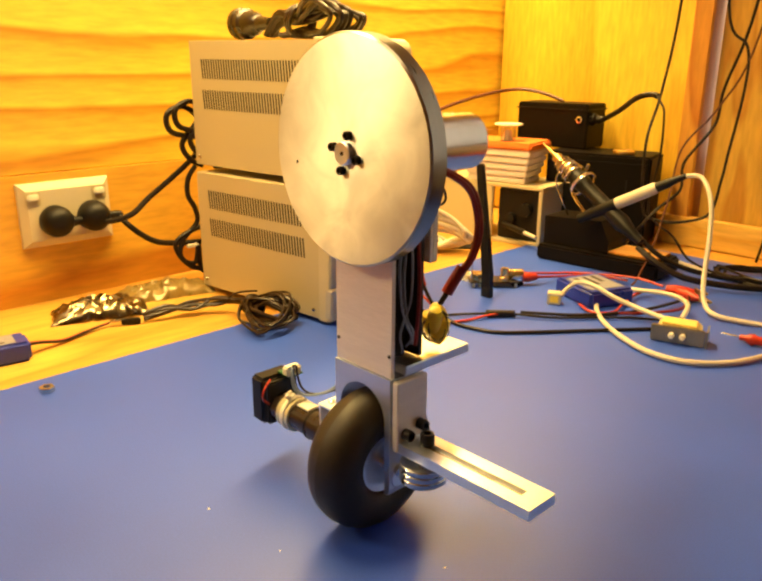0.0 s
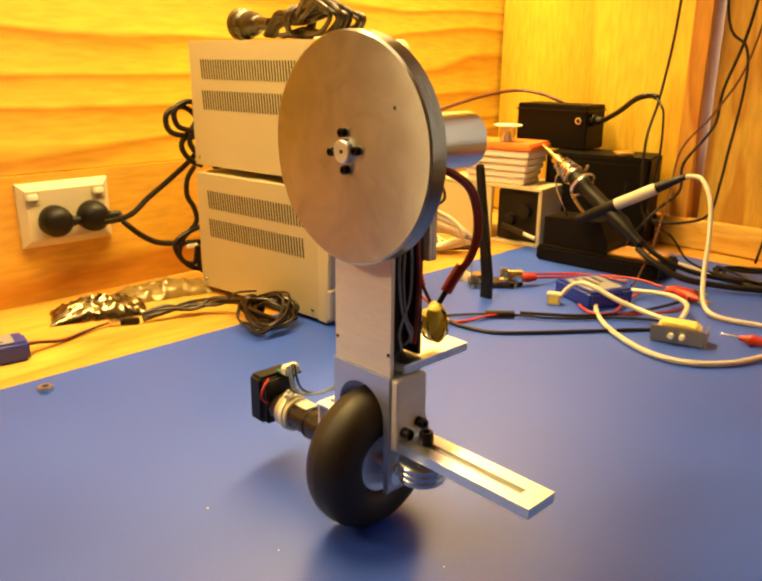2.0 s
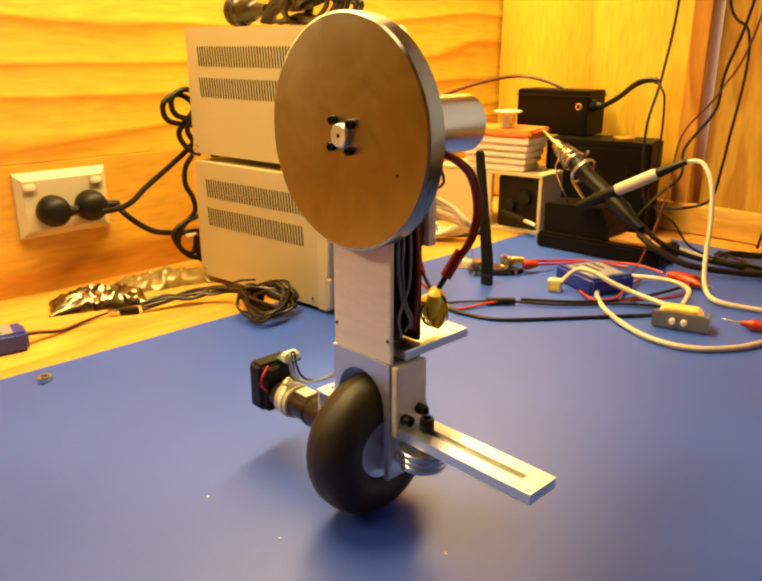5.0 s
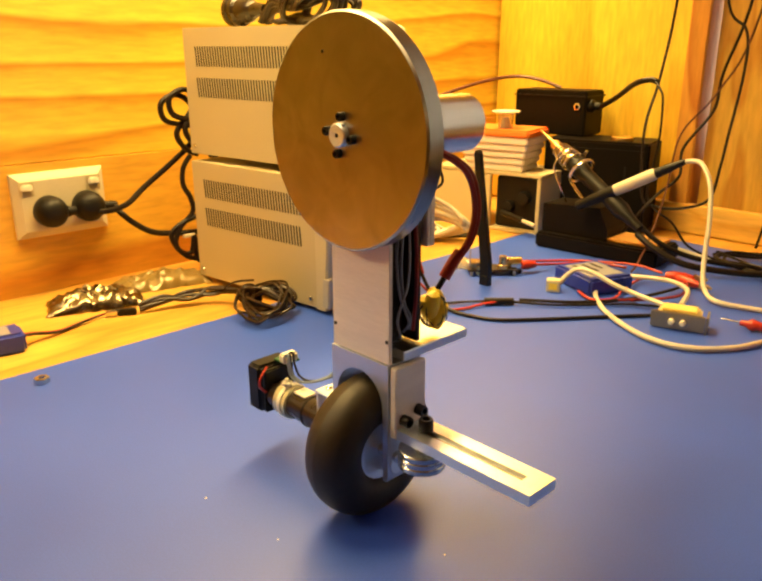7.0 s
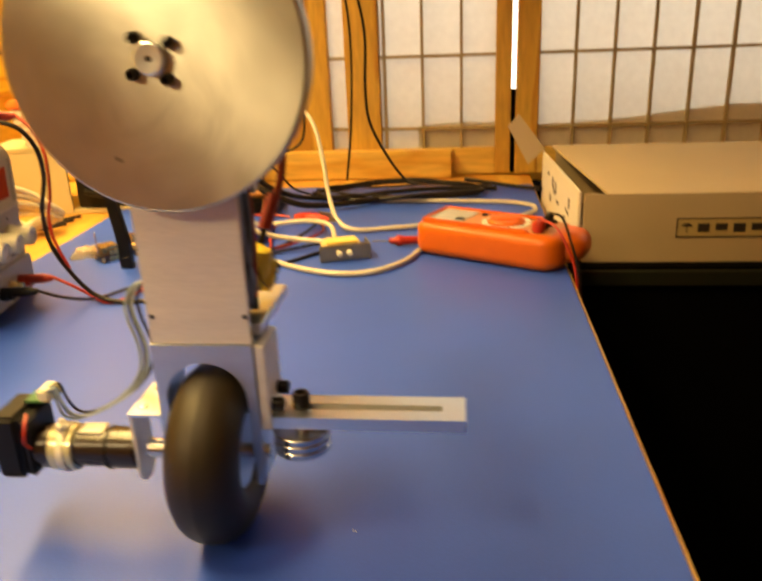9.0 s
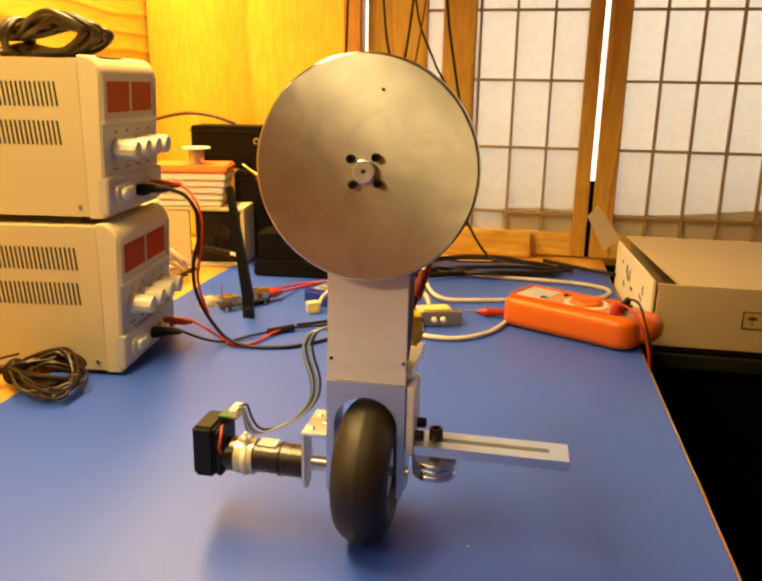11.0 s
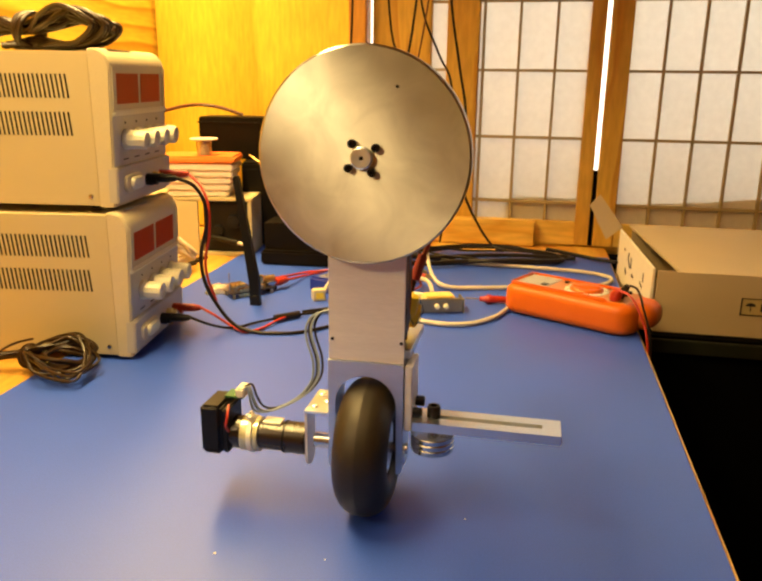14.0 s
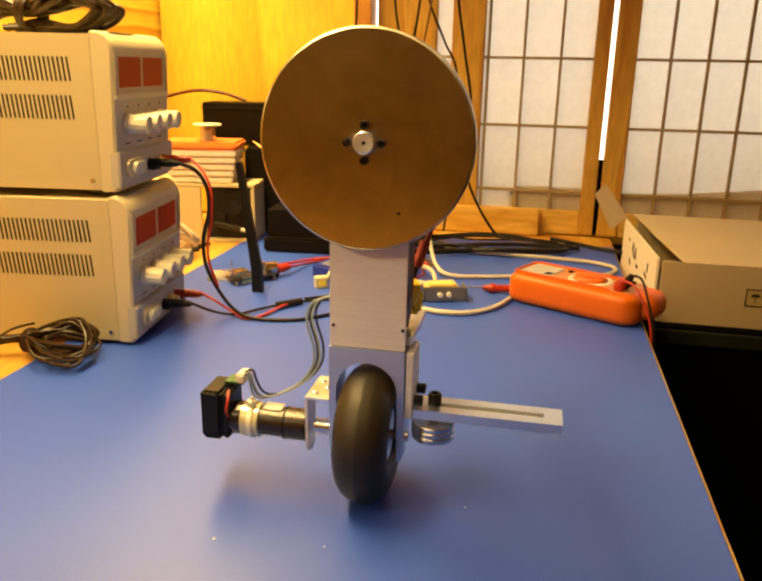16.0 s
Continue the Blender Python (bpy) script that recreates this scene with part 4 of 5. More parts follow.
battery("battery_pack", pose(-0.648, 0.168, -0.003, 0, 0, 82), 0.085, 0.034, 0.020, "blue shrink-wrapped battery pack with a grey sticker on the bench", GREYLABEL)
for k, mt in enumerate((REDCABLE, CABLE)):
    cord("battery_lead", ((-0.652 + 0.004 * k, 0.252, 0.010), (-0.658 + 0.003 * k, 0.268, 0.006), (-0.664 + 0.003 * k, 0.292, 0.000), (-0.672, 0.318 + 0.004 * k, 0.000), (-0.677, 0.345, 0.001), (-0.673, 0.362, 0.003)), 0.0014, mt, "thin battery lead on the bench")
nut = tagged(part("hex_nut", lathe([(0.0033, 0.0), (0.0062, 0.0), (0.0066, 0.0008), (0.0066, 0.0042), (0.0062, 0.0050), (0.0033, 0.0050), (0.0033, 0.0)], "z", 6), STEEL, m=pose(-0.5505, 0.2335, 0.0)), "loose steel hex nut on the mat", "nut")
for x, y, s in ((-0.302, 0.243, 0.0009), (-0.159, 0.311, 0.0006), (-0.236, 0.251, 0.0005)):
    tagged(part("crumb", lathe([(0, 0), (s, 0), (s * 0.8, s * 0.4), (0, s * 0.5)], "z", 7), NYLON, m=pose(x, y, 0.0)), "tiny white crumb on the blue mat", "crumb", "crumbs on the mat")

# ---- leads from the supplies to the robot ----


def banana(where, material, label):
    b = thing("banana_plug", where, label, "plug", "plugs in the power supplies")
    part("sleeve", lathe([(0, 0), (0.0042, 0), (0.0046, 0.002), (0.0044, 0.018), (0.0034, 0.024), (0.0022, 0.027), (0, 0.027)], "x", 16), material, b, "", True)
    return b


def on_psu(corner, x, y, z):
    return pose(*corner, 0, 0, 7.0) @ pose(x, y, z)


LOW, UP = (-0.5041, 0.5191, 0.0), (-0.5124, 0.525, 0.149)
for c in (LOW, UP):
    banana(on_psu(c, 0.0040, 0.070, 0.0235), BLACK, "black banana plug in the power supply")
    banana(on_psu(c, 0.0040, 0.106, 0.0235), REDCABLE, "red banana plug in the power supply")
cord("power_lead", ((-0.4835, 0.594, 0.0235), (-0.464, 0.604, 0.013), (-0.449, 0.628, 0.003), (-0.430, 0.652, 0.003), (-0.412, 0.669, 0.004), (-0.392, 0.688, 0.004), (-0.352, 0.718, 0.003), (-0.30, 0.775, 0.003), (-0.262, 0.80, 0.003)), 0.0015, CABLE, "thin black lead from the power supply along the mat")
cord("power_lead", ((-0.4875, 0.630, 0.0235), (-0.470, 0.630, 0.015), (-0.454, 0.632, 0.0045), (-0.432, 0.620, 0.0020), (-0.418, 0.636, 0.0020), (-0.408, 0.663, 0.0040), (-0.400, 0.679, 0.0045)), 0.0015, REDCABLE, "thin red lead from the power supply along the mat")
cord("power_lead", ((-0.4915, 0.599, 0.1725), (-0.476, 0.605, 0.165), (-0.467, 0.610, 0.147), (-0.468, 0.615, 0.122), (-0.476, 0.615, 0.090), (-0.474, 0.615, 0.060), (-0.462, 0.618, 0.032), (-0.444, 0.620, 0.010), (-0.420, 0.620, 0.003), (-0.392, 0.625, 0.002), (-0.370, 0.635, 0.002), (-0.345, 0.662, 0.002), (-0.300, 0.720, 0.002), (-0.26, 0.77, 0.002)), 0.0020, CABLE, "black lead drooping from the upper power supply to the mat")
cord("power_lead", ((-0.4955, 0.636, 0.1725), (-0.479, 0.630, 0.160), (-0.469, 0.625, 0.139), (-0.468, 0.620, 0.108), (-0.4725, 0.6175, 0.084), (-0.4705, 0.6165, 0.062), (-0.463, 0.619, 0.036)), 0.0015, REDCABLE, "thin red lead drooping from the upper power supply")
tagged(part("lead_splice", tube(((-0.4135, 0.667, 0.0045), (-0.402, 0.6785, 0.0045), (-0.3905, 0.690, 0.0045)), 0.0040, 10, 3), CABLE, smooth=True), "black shrink sleeve over a lead joint", "sleeve")

# ---- back of the bench ----
antenna = thing("antenna", pose(-0.459, 0.7262, 0), "black flat whip antenna standing on the mat", "antenna")
part("blade", prism([(-0.0066, 0.0), (0.0066, 0.0), (0.0058, 0.030), (-0.0150, 0.157), (-0.0170, 0.160), (-0.0205, 0.160), (-0.0225, 0.157), (-0.0068, 0.028)], -0.0035, 0.0035), BLACK, antenna)
part("swivel", rod(0.0060, -0.004, 0.004, "y", 16), BLACK, antenna, "", True, pose(0.0, 0, 0.0065))

module = thing("radio_module", pose(-0.484, 0.772, 0.0, 0, 0, 48), "small bare circuit module with brass connectors on the mat", "circuit board")
part("board", box(-0.032, 0.030, -0.014, 0.014, 0.006, 0.0078, 0.0002), DARKPCB, module)
part("shield", box(-0.028, -0.008, -0.010, 0.010, 0.0078, 0.0165, 0.0008), BRASS, module)
part("shield", box(-0.022, -0.004, -0.0135, -0.0105, 0.001, 0.012, 0.0006), BRASS, module)
part("connector", rod(0.0058, -0.011, 0.010, "x", 16), BRASS, module, "", True, pose(0.028, 0.004, 0.0140))
part("connector", lathe([(0, 0.0), (0.0070, 0.0), (0.0070, 0.004), (0.0050, 0.005), (0.0050, 0.016), (0.0030, 0.016), (0.0030, 0.010), (0, 0.010)], "z", 16), BRASS, module, "", True, pose(0.012, -0.005, 0.0079))
part("pin", rod(0.0010, 0.0, 0.024, "z", 8), STEEL, module, "", True, pose(-0.029, 0.0, 0.0079))
for x, y in ((-0.028, -0.011), (-0.028, 0.011), (0.026, -0.011), (0.026, 0.011)):
    part("standoff", rod(0.0018, 0.0, 0.006, "z", 8), NYLON, module, "", True, pose(x, y, 0))
clip = thing("crocodile_clip", pose(-0.456, 0.800, 0.0, 0, 0, 60), "small red-booted clip gripping the module's connector", "clip")
part("boot", lathe([(0, -0.004), (0.0052, -0.003), (0.0062, 0.004), (0.0040, 0.016), (0, 0.017)], "x", 14), REDCABLE, clip, "red rubber boot", True, pose(0, 0, 0.0105))
part("jaw", box(-0.018, -0.003, -0.003, 0.003, 0.0005, 0.0060, 0.0010), BLACKMETAL, clip)
part("jaw", box(-0.018, -0.003, -0.003, 0.003, 0.0090, 0.0135, 0.0010), STEEL, clip)
cord("test_lead", ((-0.449, 0.813, 0.0100), (-0.444, 0.830, 0.008), (-0.440, 0.858, 0.004), (-0.426, 0.885, 0.003), (-0.400, 0.902, 0.003), (-0.37, 0.905, 0.004)), 0.0017, REDCABLE, "red test lead from the clip over the mat")
tagged(part("clear_bag", crumpled(-0.022, 0.022, -0.016, 0.016, 0, 0.013, 15.0, 14, 9), CLEAR, m=pose(-0.522, 0.772, 0.0, 0, 0, 20)), "small crumpled clear plastic bag on the mat", "bag")

pack = battery("battery_pack", pose(-0.413, 0.803, 0.0, 0, 0, -22), 0.072, 0.062, 0.020, "blue battery pack with a grey sticker on the mat", GREYLABEL)
clipc = thing("white_plug", pose(-0.389, 0.766, 0.0, 0, 0, 30), "small white square plug on a white cable", "plug")
part("housing", box(-0.008, 0.008, -0.007, 0.007, 0.0, 0.014, 0.001), CREAM_LIGHT, clipc)
part("cavity", box(-0.005, 0.005, -0.0073, -0.006, 0.003, 0.011), YELLOW, clipc)
cord("white_cable", ((-0.383, 0.770, 0.009), (-0.378, 0.776, 0.019), (-0.366, 0.779, 0.0285), (-0.346, 0.779, 0.0285), (-0.320, 0.781, 0.020), (-0.294, 0.784, 0.014), (-0.257, 0.775, 0.013), (-0.242, 0.770, 0.012)), 0.0028, WHITECABLE, "white cable arching over the battery pack")
cord("white_cable", ((-0.350, 0.802, 0.006), (-0.338, 0.775, 0.004), (-0.305, 0.738, 0.0035), (-0.262, 0.708, 0.0035), (-0.225, 0.695, 0.0035), (-0.192, 0.702, 0.0035), (-0.165, 0.732, 0.0035), (-0.150, 0.770, 0.004), (-0.140, 0.80, 0.004)), 0.0028, WHITECABLE, "white cable lying in a wide bend on the mat")
cord("white_cable", ((-0.245, 0.790, 0.012), (-0.258, 0.832, 0.016), (-0.290, 0.858, 0.014), (-0.325, 0.862, 0.010), (-0.352, 0.853, 0.008), (-0.362, 0.838, 0.006)), 0.0028, WHITECABLE, "white cable looping to the connector")
cord("white_cable", ((-0.330, 0.950, 0.140), (-0.310, 0.948, 0.140), (-0.288, 0.929, 0.118), (-0.276, 0.911, 0.080), (-0.267, 0.889, 0.038), (-0.254, 0.867, 0.012), (-0.232, 0.850, 0.005), (-0.190, 0.860, 0.0035), (-0.150, 0.872, 0.0035), (-0.09, 0.890, 0.0035), (-0.040, 0.905, 0.0035), (-0.016, 0.930, 0.0035), (-0.012, 0.960, 0.0035), (-0.04, 0.982, 0.0035), (-0.09, 0.990, 0.0035), (-0.15, 0.995, 0.0035), (-0.22, 1.000, 0.0035), (-0.30, 1.020, 0.0035), (-0.37, 1.045, 0.0035), (-0.41, 1.06, 0.0035)), 0.0028, WHITECABLE, "long white cable of the desoldering tool")

clear = thing("clear_plug", pose(-0.366, 0.842, 0.0, 0, 0, 25), "small clear plug with a brass contact on a white cable", "plug")
part("housing", box(-0.005, 0.005, -0.004, 0.004, 0.0, 0.020, 0.0008), CLEAR, clear)
part("contact", box(-0.0012, 0.0012, -0.0010, 0.0010, 0.002, 0.013), BRASS, clear)

db = thing("serial_connector", pose(-0.232, 0.757, 0.0, 0, 0, 18), "grey metal-shelled serial connector with a yellowed hood", "connector")
part("shell", box(-0.026, 0.026, -0.013, -0.008, 0.001, 0.018, 0.001), GREYMETAL, db)
part("hood", box(-0.021, 0.021, -0.008, 0.020, 0.004, 0.0165, 0.002), mat("yellowed_plastic", (0.62, 0.50, 0.22), 0.45), db, "", True)
part("hood_top", box(-0.017, 0.017, -0.005, 0.016, 0.0163, 0.0195, 0.001), mat("label_tan", (0.72, 0.56, 0.17), 0.45), db, "yellow label plate")
for x in (-0.0055, 0.0055):
    part("jack_screw", lathe([(0, -0.005), (0.0032, -0.0045), (0.0034, 0.0), (0, 0.0)], "y", 6), NYLON, db, "", False, pose(x, -0.013, 0.0095))
part("side_plate", box(0.0265, 0.0285, -0.013, 0.012, 0.0, 0.0175, 0.0004), GREYMETAL, db)

for k, (x, y, a) in enumerate(((-0.300, 0.905, 20), (-0.284, 0.893, -15))):
    c = thing("crocodile_clip", pose(x, y, 0.003, 0, 0, a), "red insulated crocodile clip on the mat", "clip", "crocodile clips")
    part("boot", lathe([(0, 0), (0.0045, 0.001), (0.0062, 0.010), (0.0056, 0.024), (0.0030, 0.034), (0, 0.034)], "x", 14), REDCABLE, c, "", True, pose(-0.017, 0, 0.004))
    part("jaw", prism([(0.016, 0.001), (0.032, 0.003), (0.032, 0.005), (0.016, 0.009)], -0.002, 0.002), BRASS, c)
cord("test_lead", ((-0.302, 0.898, 0.007), (-0.33, 0.870, 0.006), (-0.325, 0.815, 0.005), (-0.318, 0.778, 0.004), (-0.335, 0.760, 0.004), (-0.36, 0.775, 0.004)), 0.0017, REDCABLE, "red test lead winding over the mat")
cord("test_lead", ((-0.322, 0.905, 0.007), (-0.36, 0.905, 0.010), (-0.40, 0.892, 0.008), (-0.435, 0.882, 0.005), (-0.462, 0.850, 0.005), (-0.474, 0.822, 0.008)), 0.0016, REDCABLE, "red test lead winding over the mat")
cord("test_lead", ((-0.280, 0.888, 0.007), (-0.285, 0.850, 0.006), (-0.30, 0.805, 0.004), (-0.318, 0.768, 0.004), (-0.345, 0.735, 0.004), (-0.39, 0.70, 0.004)), 0.0019, CABLE, "black test lead winding over the mat")
cord("test_lead", ((-0.283, 0.890, 0.008), (-0.268, 0.840, 0.006), (-0.29, 0.800, 0.005), (-0.315, 0.775, 0.004)), 0.0016, DARKRED, "dark red test lead on the mat")

# soldering gear
stand = thing("iron_stand", pose(-0.526, 0.924, 0.0, 0, 0, 4), "black soldering-iron stand with a worn wooden tip rest", "stand")
part("base", box(0.0, 0.180, 0.0, 0.075, 0.0, 0.022, 0.003), BLACKMETAL, stand)
part("rest", box(0.090, 0.172, 0.012, 0.068, 0.0222, 0.0262, 0.002), SPONGE, stand, "yellowed tip-cleaning pad")
part("wedge", prism([(0.004, 0.0222), (0.104, 0.0222), (0.104, 0.038), (0.090, 0.066), (0.004, 0.062)], 0.012, 0.068), BLACKMETAL, stand)
IRON_FROM, IRON_TO = Vector((-0.470, 0.945, 0.112)), Vector((-0.365, 0.925, 0.050))
back = (IRON_FROM - IRON_TO).normalized()
side = back.cross(Vector((0, 0, 1))).normalized()
over = side.cross(back)
unturn = stand.matrix_basis.inverted()


def round_iron(s0, s1, r0, r1, turns, n=10):
    """A wire spiral about the iron's axis, in the stand's space."""
    out = []
    for k in range(int(turns * n) + 1):
        u, a = k / (turns * n), 2 * math.pi * k / n
        r = r0 + (r1 - r0) * u
        out.append(unturn @ (IRON_FROM + back * (s0 + (s1 - s0) * u) + side * (r * math.cos(a)) + over * (r * math.sin(a))))
    return out


part("holder_spring", tube(round_iron(0.020, 0.054, 0.0155, 0.0100, 6), 0.0011, 6, 3), STEEL, stand, "coiled wire holder", True)
part("holder_ring", tube(round_iron(0.000, 0.004, 0.0185, 0.0185, 2), 0.0014, 6, 3), STEEL, stand, "", True)
part("holder_clamp", tube([unturn @ (IRON_FROM + back * 0.018 + over * h + side * 0.012) for h in (0.020, 0.008, -0.012, -0.030)] + [(0.060, 0.036, 0.062)], 0.0022, 8), STEEL, stand, "", True)
part("holder_wire", tube([(0.030, 0.030, 0.064)] + [unturn @ (IRON_FROM + back * a + over * h - side * 0.016) for a, h in ((0.030, -0.020), (0.036, -0.004), (0.046, 0.004))], 0.0012, 6), STEEL, stand, "", True)
part("holder_wire", tube(((0.055, 0.02, 0.060), (0.082, 0.015, 0.075), (0.098, 0.012, 0.088), (0.094, 0.012, 0.100), (0.086, 0.014, 0.092)), 0.0014, 6), STEEL, stand, "", True)
iron = thing("soldering_iron", look((-0.470, 0.945, 0.112), (-0.365, 0.925, 0.050)), "soldering iron with a bright barrel resting in its stand", "soldering iron")
part("tip", lathe([(0, 0.098), (0.0012, 0.096), (0.0028, 0.070), (0.0040, 0.062), (0, 0.062)], "z", 14), AGEDBRASS, iron, "", True)
part("barrel", lathe([(0.0048, 0.066), (0.0072, 0.064), (0.0072, 0.030), (0.0095, 0.029), (0.0095, 0.024), (0.0075, 0.022), (0, 0.022)], "z", 20), AGEDBRASS, iron, "", True)
part("grip", lathe([(0, 0.024), (0.0110, 0.022), (0.0135, 0.010), (0.0105, -0.010), (0.0105, -0.060), (0.0120, -0.082), (0.0075, -0.100), (0.0055, -0.120), (0, -0.120)], "z", 24), BLACK, iron, "", True)
sucker = thing("desoldering_tool", look((-0.436, 0.928, 0.082), (-0.329, 0.950, 0.141)), "black desoldering tool with a white sleeve", "soldering tool")
part("nose", lathe([(0, 0.030), (0.006, 0.028), (0.0080, 0.0), (0.0080, -0.028), (0, -0.028)], "z", 18), BLACK, sucker, "", True)
part("sleeve", lathe([(0.0072, -0.028), (0.0078, -0.030), (0.0078, -0.080), (0.0070, -0.084), (0, -0.084)], "z", 18), WHITECABLE, sucker, "white sleeve", True)
part("tail", lathe([(0.0066, -0.084), (0.0060, -0.098), (0.0045, -0.112), (0.0036, -0.122), (0, -0.122)], "z", 16), BLACK, sucker, "", True)
cord("iron_cable", ((-0.372, 0.926, 0.045), (-0.345, 0.925, 0.030), (-0.310, 0.935, 0.015), (-0.265, 0.965, 0.008), (-0.215, 0.995, 0.007), (-0.15, 1.02, 0.006), (-0.08, 1.035, 0.006)), 0.0042, CABLE, "thick black soldering-iron cable")
cord("iron_cable", ((-0.378, 0.940, 0.055), (-0.352, 0.945, 0.035), (-0.318, 0.965, 0.018), (-0.270, 1.00, 0.008), (-0.21, 1.035, 0.007), (-0.13, 1.06, 0.006), (-0.055, 1.055, 0.006)), 0.0034, CABLE, "thick black soldering-iron cable")

station = thing("soldering_station", pose(-0.600, 1.045, -0.003, 0, 0, 15), "black metal soldering station box", "soldering station")
part("housing", box(0.0, 0.160, 0.0, 0.086, 0.004, 0.142, 0.003), BLACKMETAL, station)
part("top_seam", box(0.002, 0.158, -0.0006, 0.001, 0.130, 0.1312), BLACK, station)
for x in (0.015, 0.145):
    part("foot", rod(0.007, 0.0, 0.0045, m=pose(x, 0.015, 0)), BLACK, station, "", True)
    part("foot", rod(0.007, 0.0, 0.0045, m=pose(x, 0.070, 0)), BLACK, station, "", True)
part("slot", box(0.125, 0.128, -0.0006, 0.001, 0.088, 0.106), BLACK, station)
tagged(part("solder_tin", lathe([(0, 0), (0.016, 0), (0.017, 0.001), (0.017, 0.005), (0.015, 0.006), (0, 0.006)], "z", 24), BRASS, smooth=True, m=pose(-0.498, 1.098, 0.1392)), "small flat brass tin on the black box", "tin")
trans = thing("transformer_box", pose(-0.690, 1.085, 0.1392, 0, 0, 6), "black metal box with a round cable gland", "box")
part("housing", box(0.0, 0.126, 0.0, 0.065, 0.0, 0.070, 0.002), BLACKMETAL, trans)
part("lid_lip", box(-0.002, 0.128, -0.002, 0.067, 0.0600, 0.0622, 0.0005), BLACK, trans)
part("gland", lathe([(0, -0.004), (0.009, -0.004), (0.010, 0.0), (0.010, 0.006), (0.006, 0.010), (0.006, 0.018), (0, 0.018)], "x", 18), BLACK, trans, "", True, pose(0.126, 0.014, 0.047))
part("lock_nut", lathe([(0.0035, -0.0035), (0.006, -0.003), (0.006, 0.0), (0.0035, 0.0)], "y", 6), STEEL, trans, "", False, pose(0.112, 0.0, 0.046))
cord("gland_cable", ((-0.548, 1.114, 0.186), (-0.505, 1.085, 0.204), (-0.445, 1.020, 0.227), (-0.420, 1.012, 0.233), (-0.410, 1.010, 0.231)), 0.0040, CABLE, "black cable rising from the metal box")
cord("gland_tail", ((-0.412, 1.010, 0.232), (-0.400, 1.003, 0.222), (-0.393, 1.000, 0.207), (-0.392, 1.000, 0.153), (-0.399, 0.998, 0.089), (-0.386, 0.995, 0.066), (-0.360, 0.998, 0.050), (-0.335, 1.00, 0.022), (-0.30, 1.01, 0.008)), 0.0016, CABLE, "thin dark wire falling from the cable's end")
cord("corner_cable", ((-0.62, 1.11, 0.2120), (-0.66, 1.10, 0.225), (-0.70, 1.08, 0.228), (-0.735, 1.02, 0.215), (-0.765, 0.95, 0.19), (-0.785, 0.90, 0.15)), 0.0028, BROWNCABLE, "dark brown cable bowed over the corner of the bench")

rack = thing("equipment_stand", pose(-0.755, 0.955, -0.003, 0, 0, 8), "cream open-fronted stand under the tub", "stand")
part("side", box(0.0, 0.110, 0.0, 0.006, 0.0, 0.088, 0.001), CREAM, rack)
part("side", box(0.190, 0.196, 0.0, 0.10, 0.0, 0.088, 0.001), CREAM, rack)
part("top", box(0.0, 0.196, 0.0, 0.10, 0.0885, 0.0935, 0.001), CREAM, rack)
part("floor_plate", box(0.006, 0.1895, 0.001, 0.10, 0.0, 0.005, 0.001), CREAM, rack)
part("inner_box", box(0.115, 0.188, 0.012, 0.095, 0.0055, 0.085, 0.002), BLACK, rack, "dark equipment inside")
part("dial", lathe([(0, -0.010), (0.010, -0.009), (0.011, 0.0), (0, 0.0)], "y", 20), BLACK, rack, "", True, pose(0.165, 0.0115, 0.055))
part("dial", lathe([(0, -0.010), (0.008, -0.009), (0.009, 0.0), (0, 0.0)], "y", 20), BLACK, rack, "", True, pose(0.140, 0.0115, 0.040))
part("probe", rod(0.0045, 0.0, 0.050, "x", 14), BLACK, rack, "", True, pose(0.130, 0.004, 0.030, 0, 6, -20))
part("probe_tip", rod(0.0030, 0.050, 0.076, "x", 12), WHITECABLE, rack, "white probe tip", True, pose(0.130, 0.004, 0.030, 0, 6, -20))

tub = thing("stacked_tubs", pose(-0.700, 0.960, 0.0908, 0, 0, 12), "stack of white ribbed plastic tubs with an orange lid", "container")
for k in range(5):
    o = 0.0025 * k
    part("tub", box(0.006 - o, 0.104 + o, 0.006 - o, 0.066 + o, 0.0105 * k, 0.0105 * k + 0.0102, 0.002), TUB, tub)
part("lid", box(-0.006, 0.116, -0.006, 0.078, 0.0527, 0.0640, 0.003), ORANGE_LID, tub, "orange snap-on lid", True)
cup = thing("clear_beaker", pose(-0.640, 0.994, 0.1548), "small clear plastic pot with a white disc on top", "pot")
part("pot", lathe([(0, 0), (0.0115, 0), (0.0125, 0.024), (0.0120, 0.024), (0.0110, 0.001), (0, 0.001)], "z", 24), CLEAR, cup, "", True)
part("filling", lathe([(0, 0.0012), (0.0080, 0.0012), (0.0050, 0.016), (0, 0.017)], "z", 16), NYLON, cup, "", True)
part("disc", lathe([(0, 0.0242), (0.0215, 0.0242), (0.0220, 0.0252), (0.0215, 0.0265), (0, 0.0265)], "z", 32), NYLON, cup, "white plastic disc", True)
for k in range(4):
    rng = random.Random(120 + k)
    cord("white_cable", ((-0.775, 0.80 + 0.02 * k, 0.05 + 0.012 * k), (-0.755, 0.83 + rng.uniform(-0.02, 0.02), 0.045 + 0.012 * k), (-0.728, 0.865, 0.020 + 0.010 * k), (-0.700, 0.87 + rng.uniform(-0.02, 0.03), 0.010 + 0.006 * k), (-0.672, 0.855 + 0.012 * k, 0.004), (-0.66, 0.83, 0.002)), 0.0032, WHITECABLE, "white cable heaped behind the power supplies")
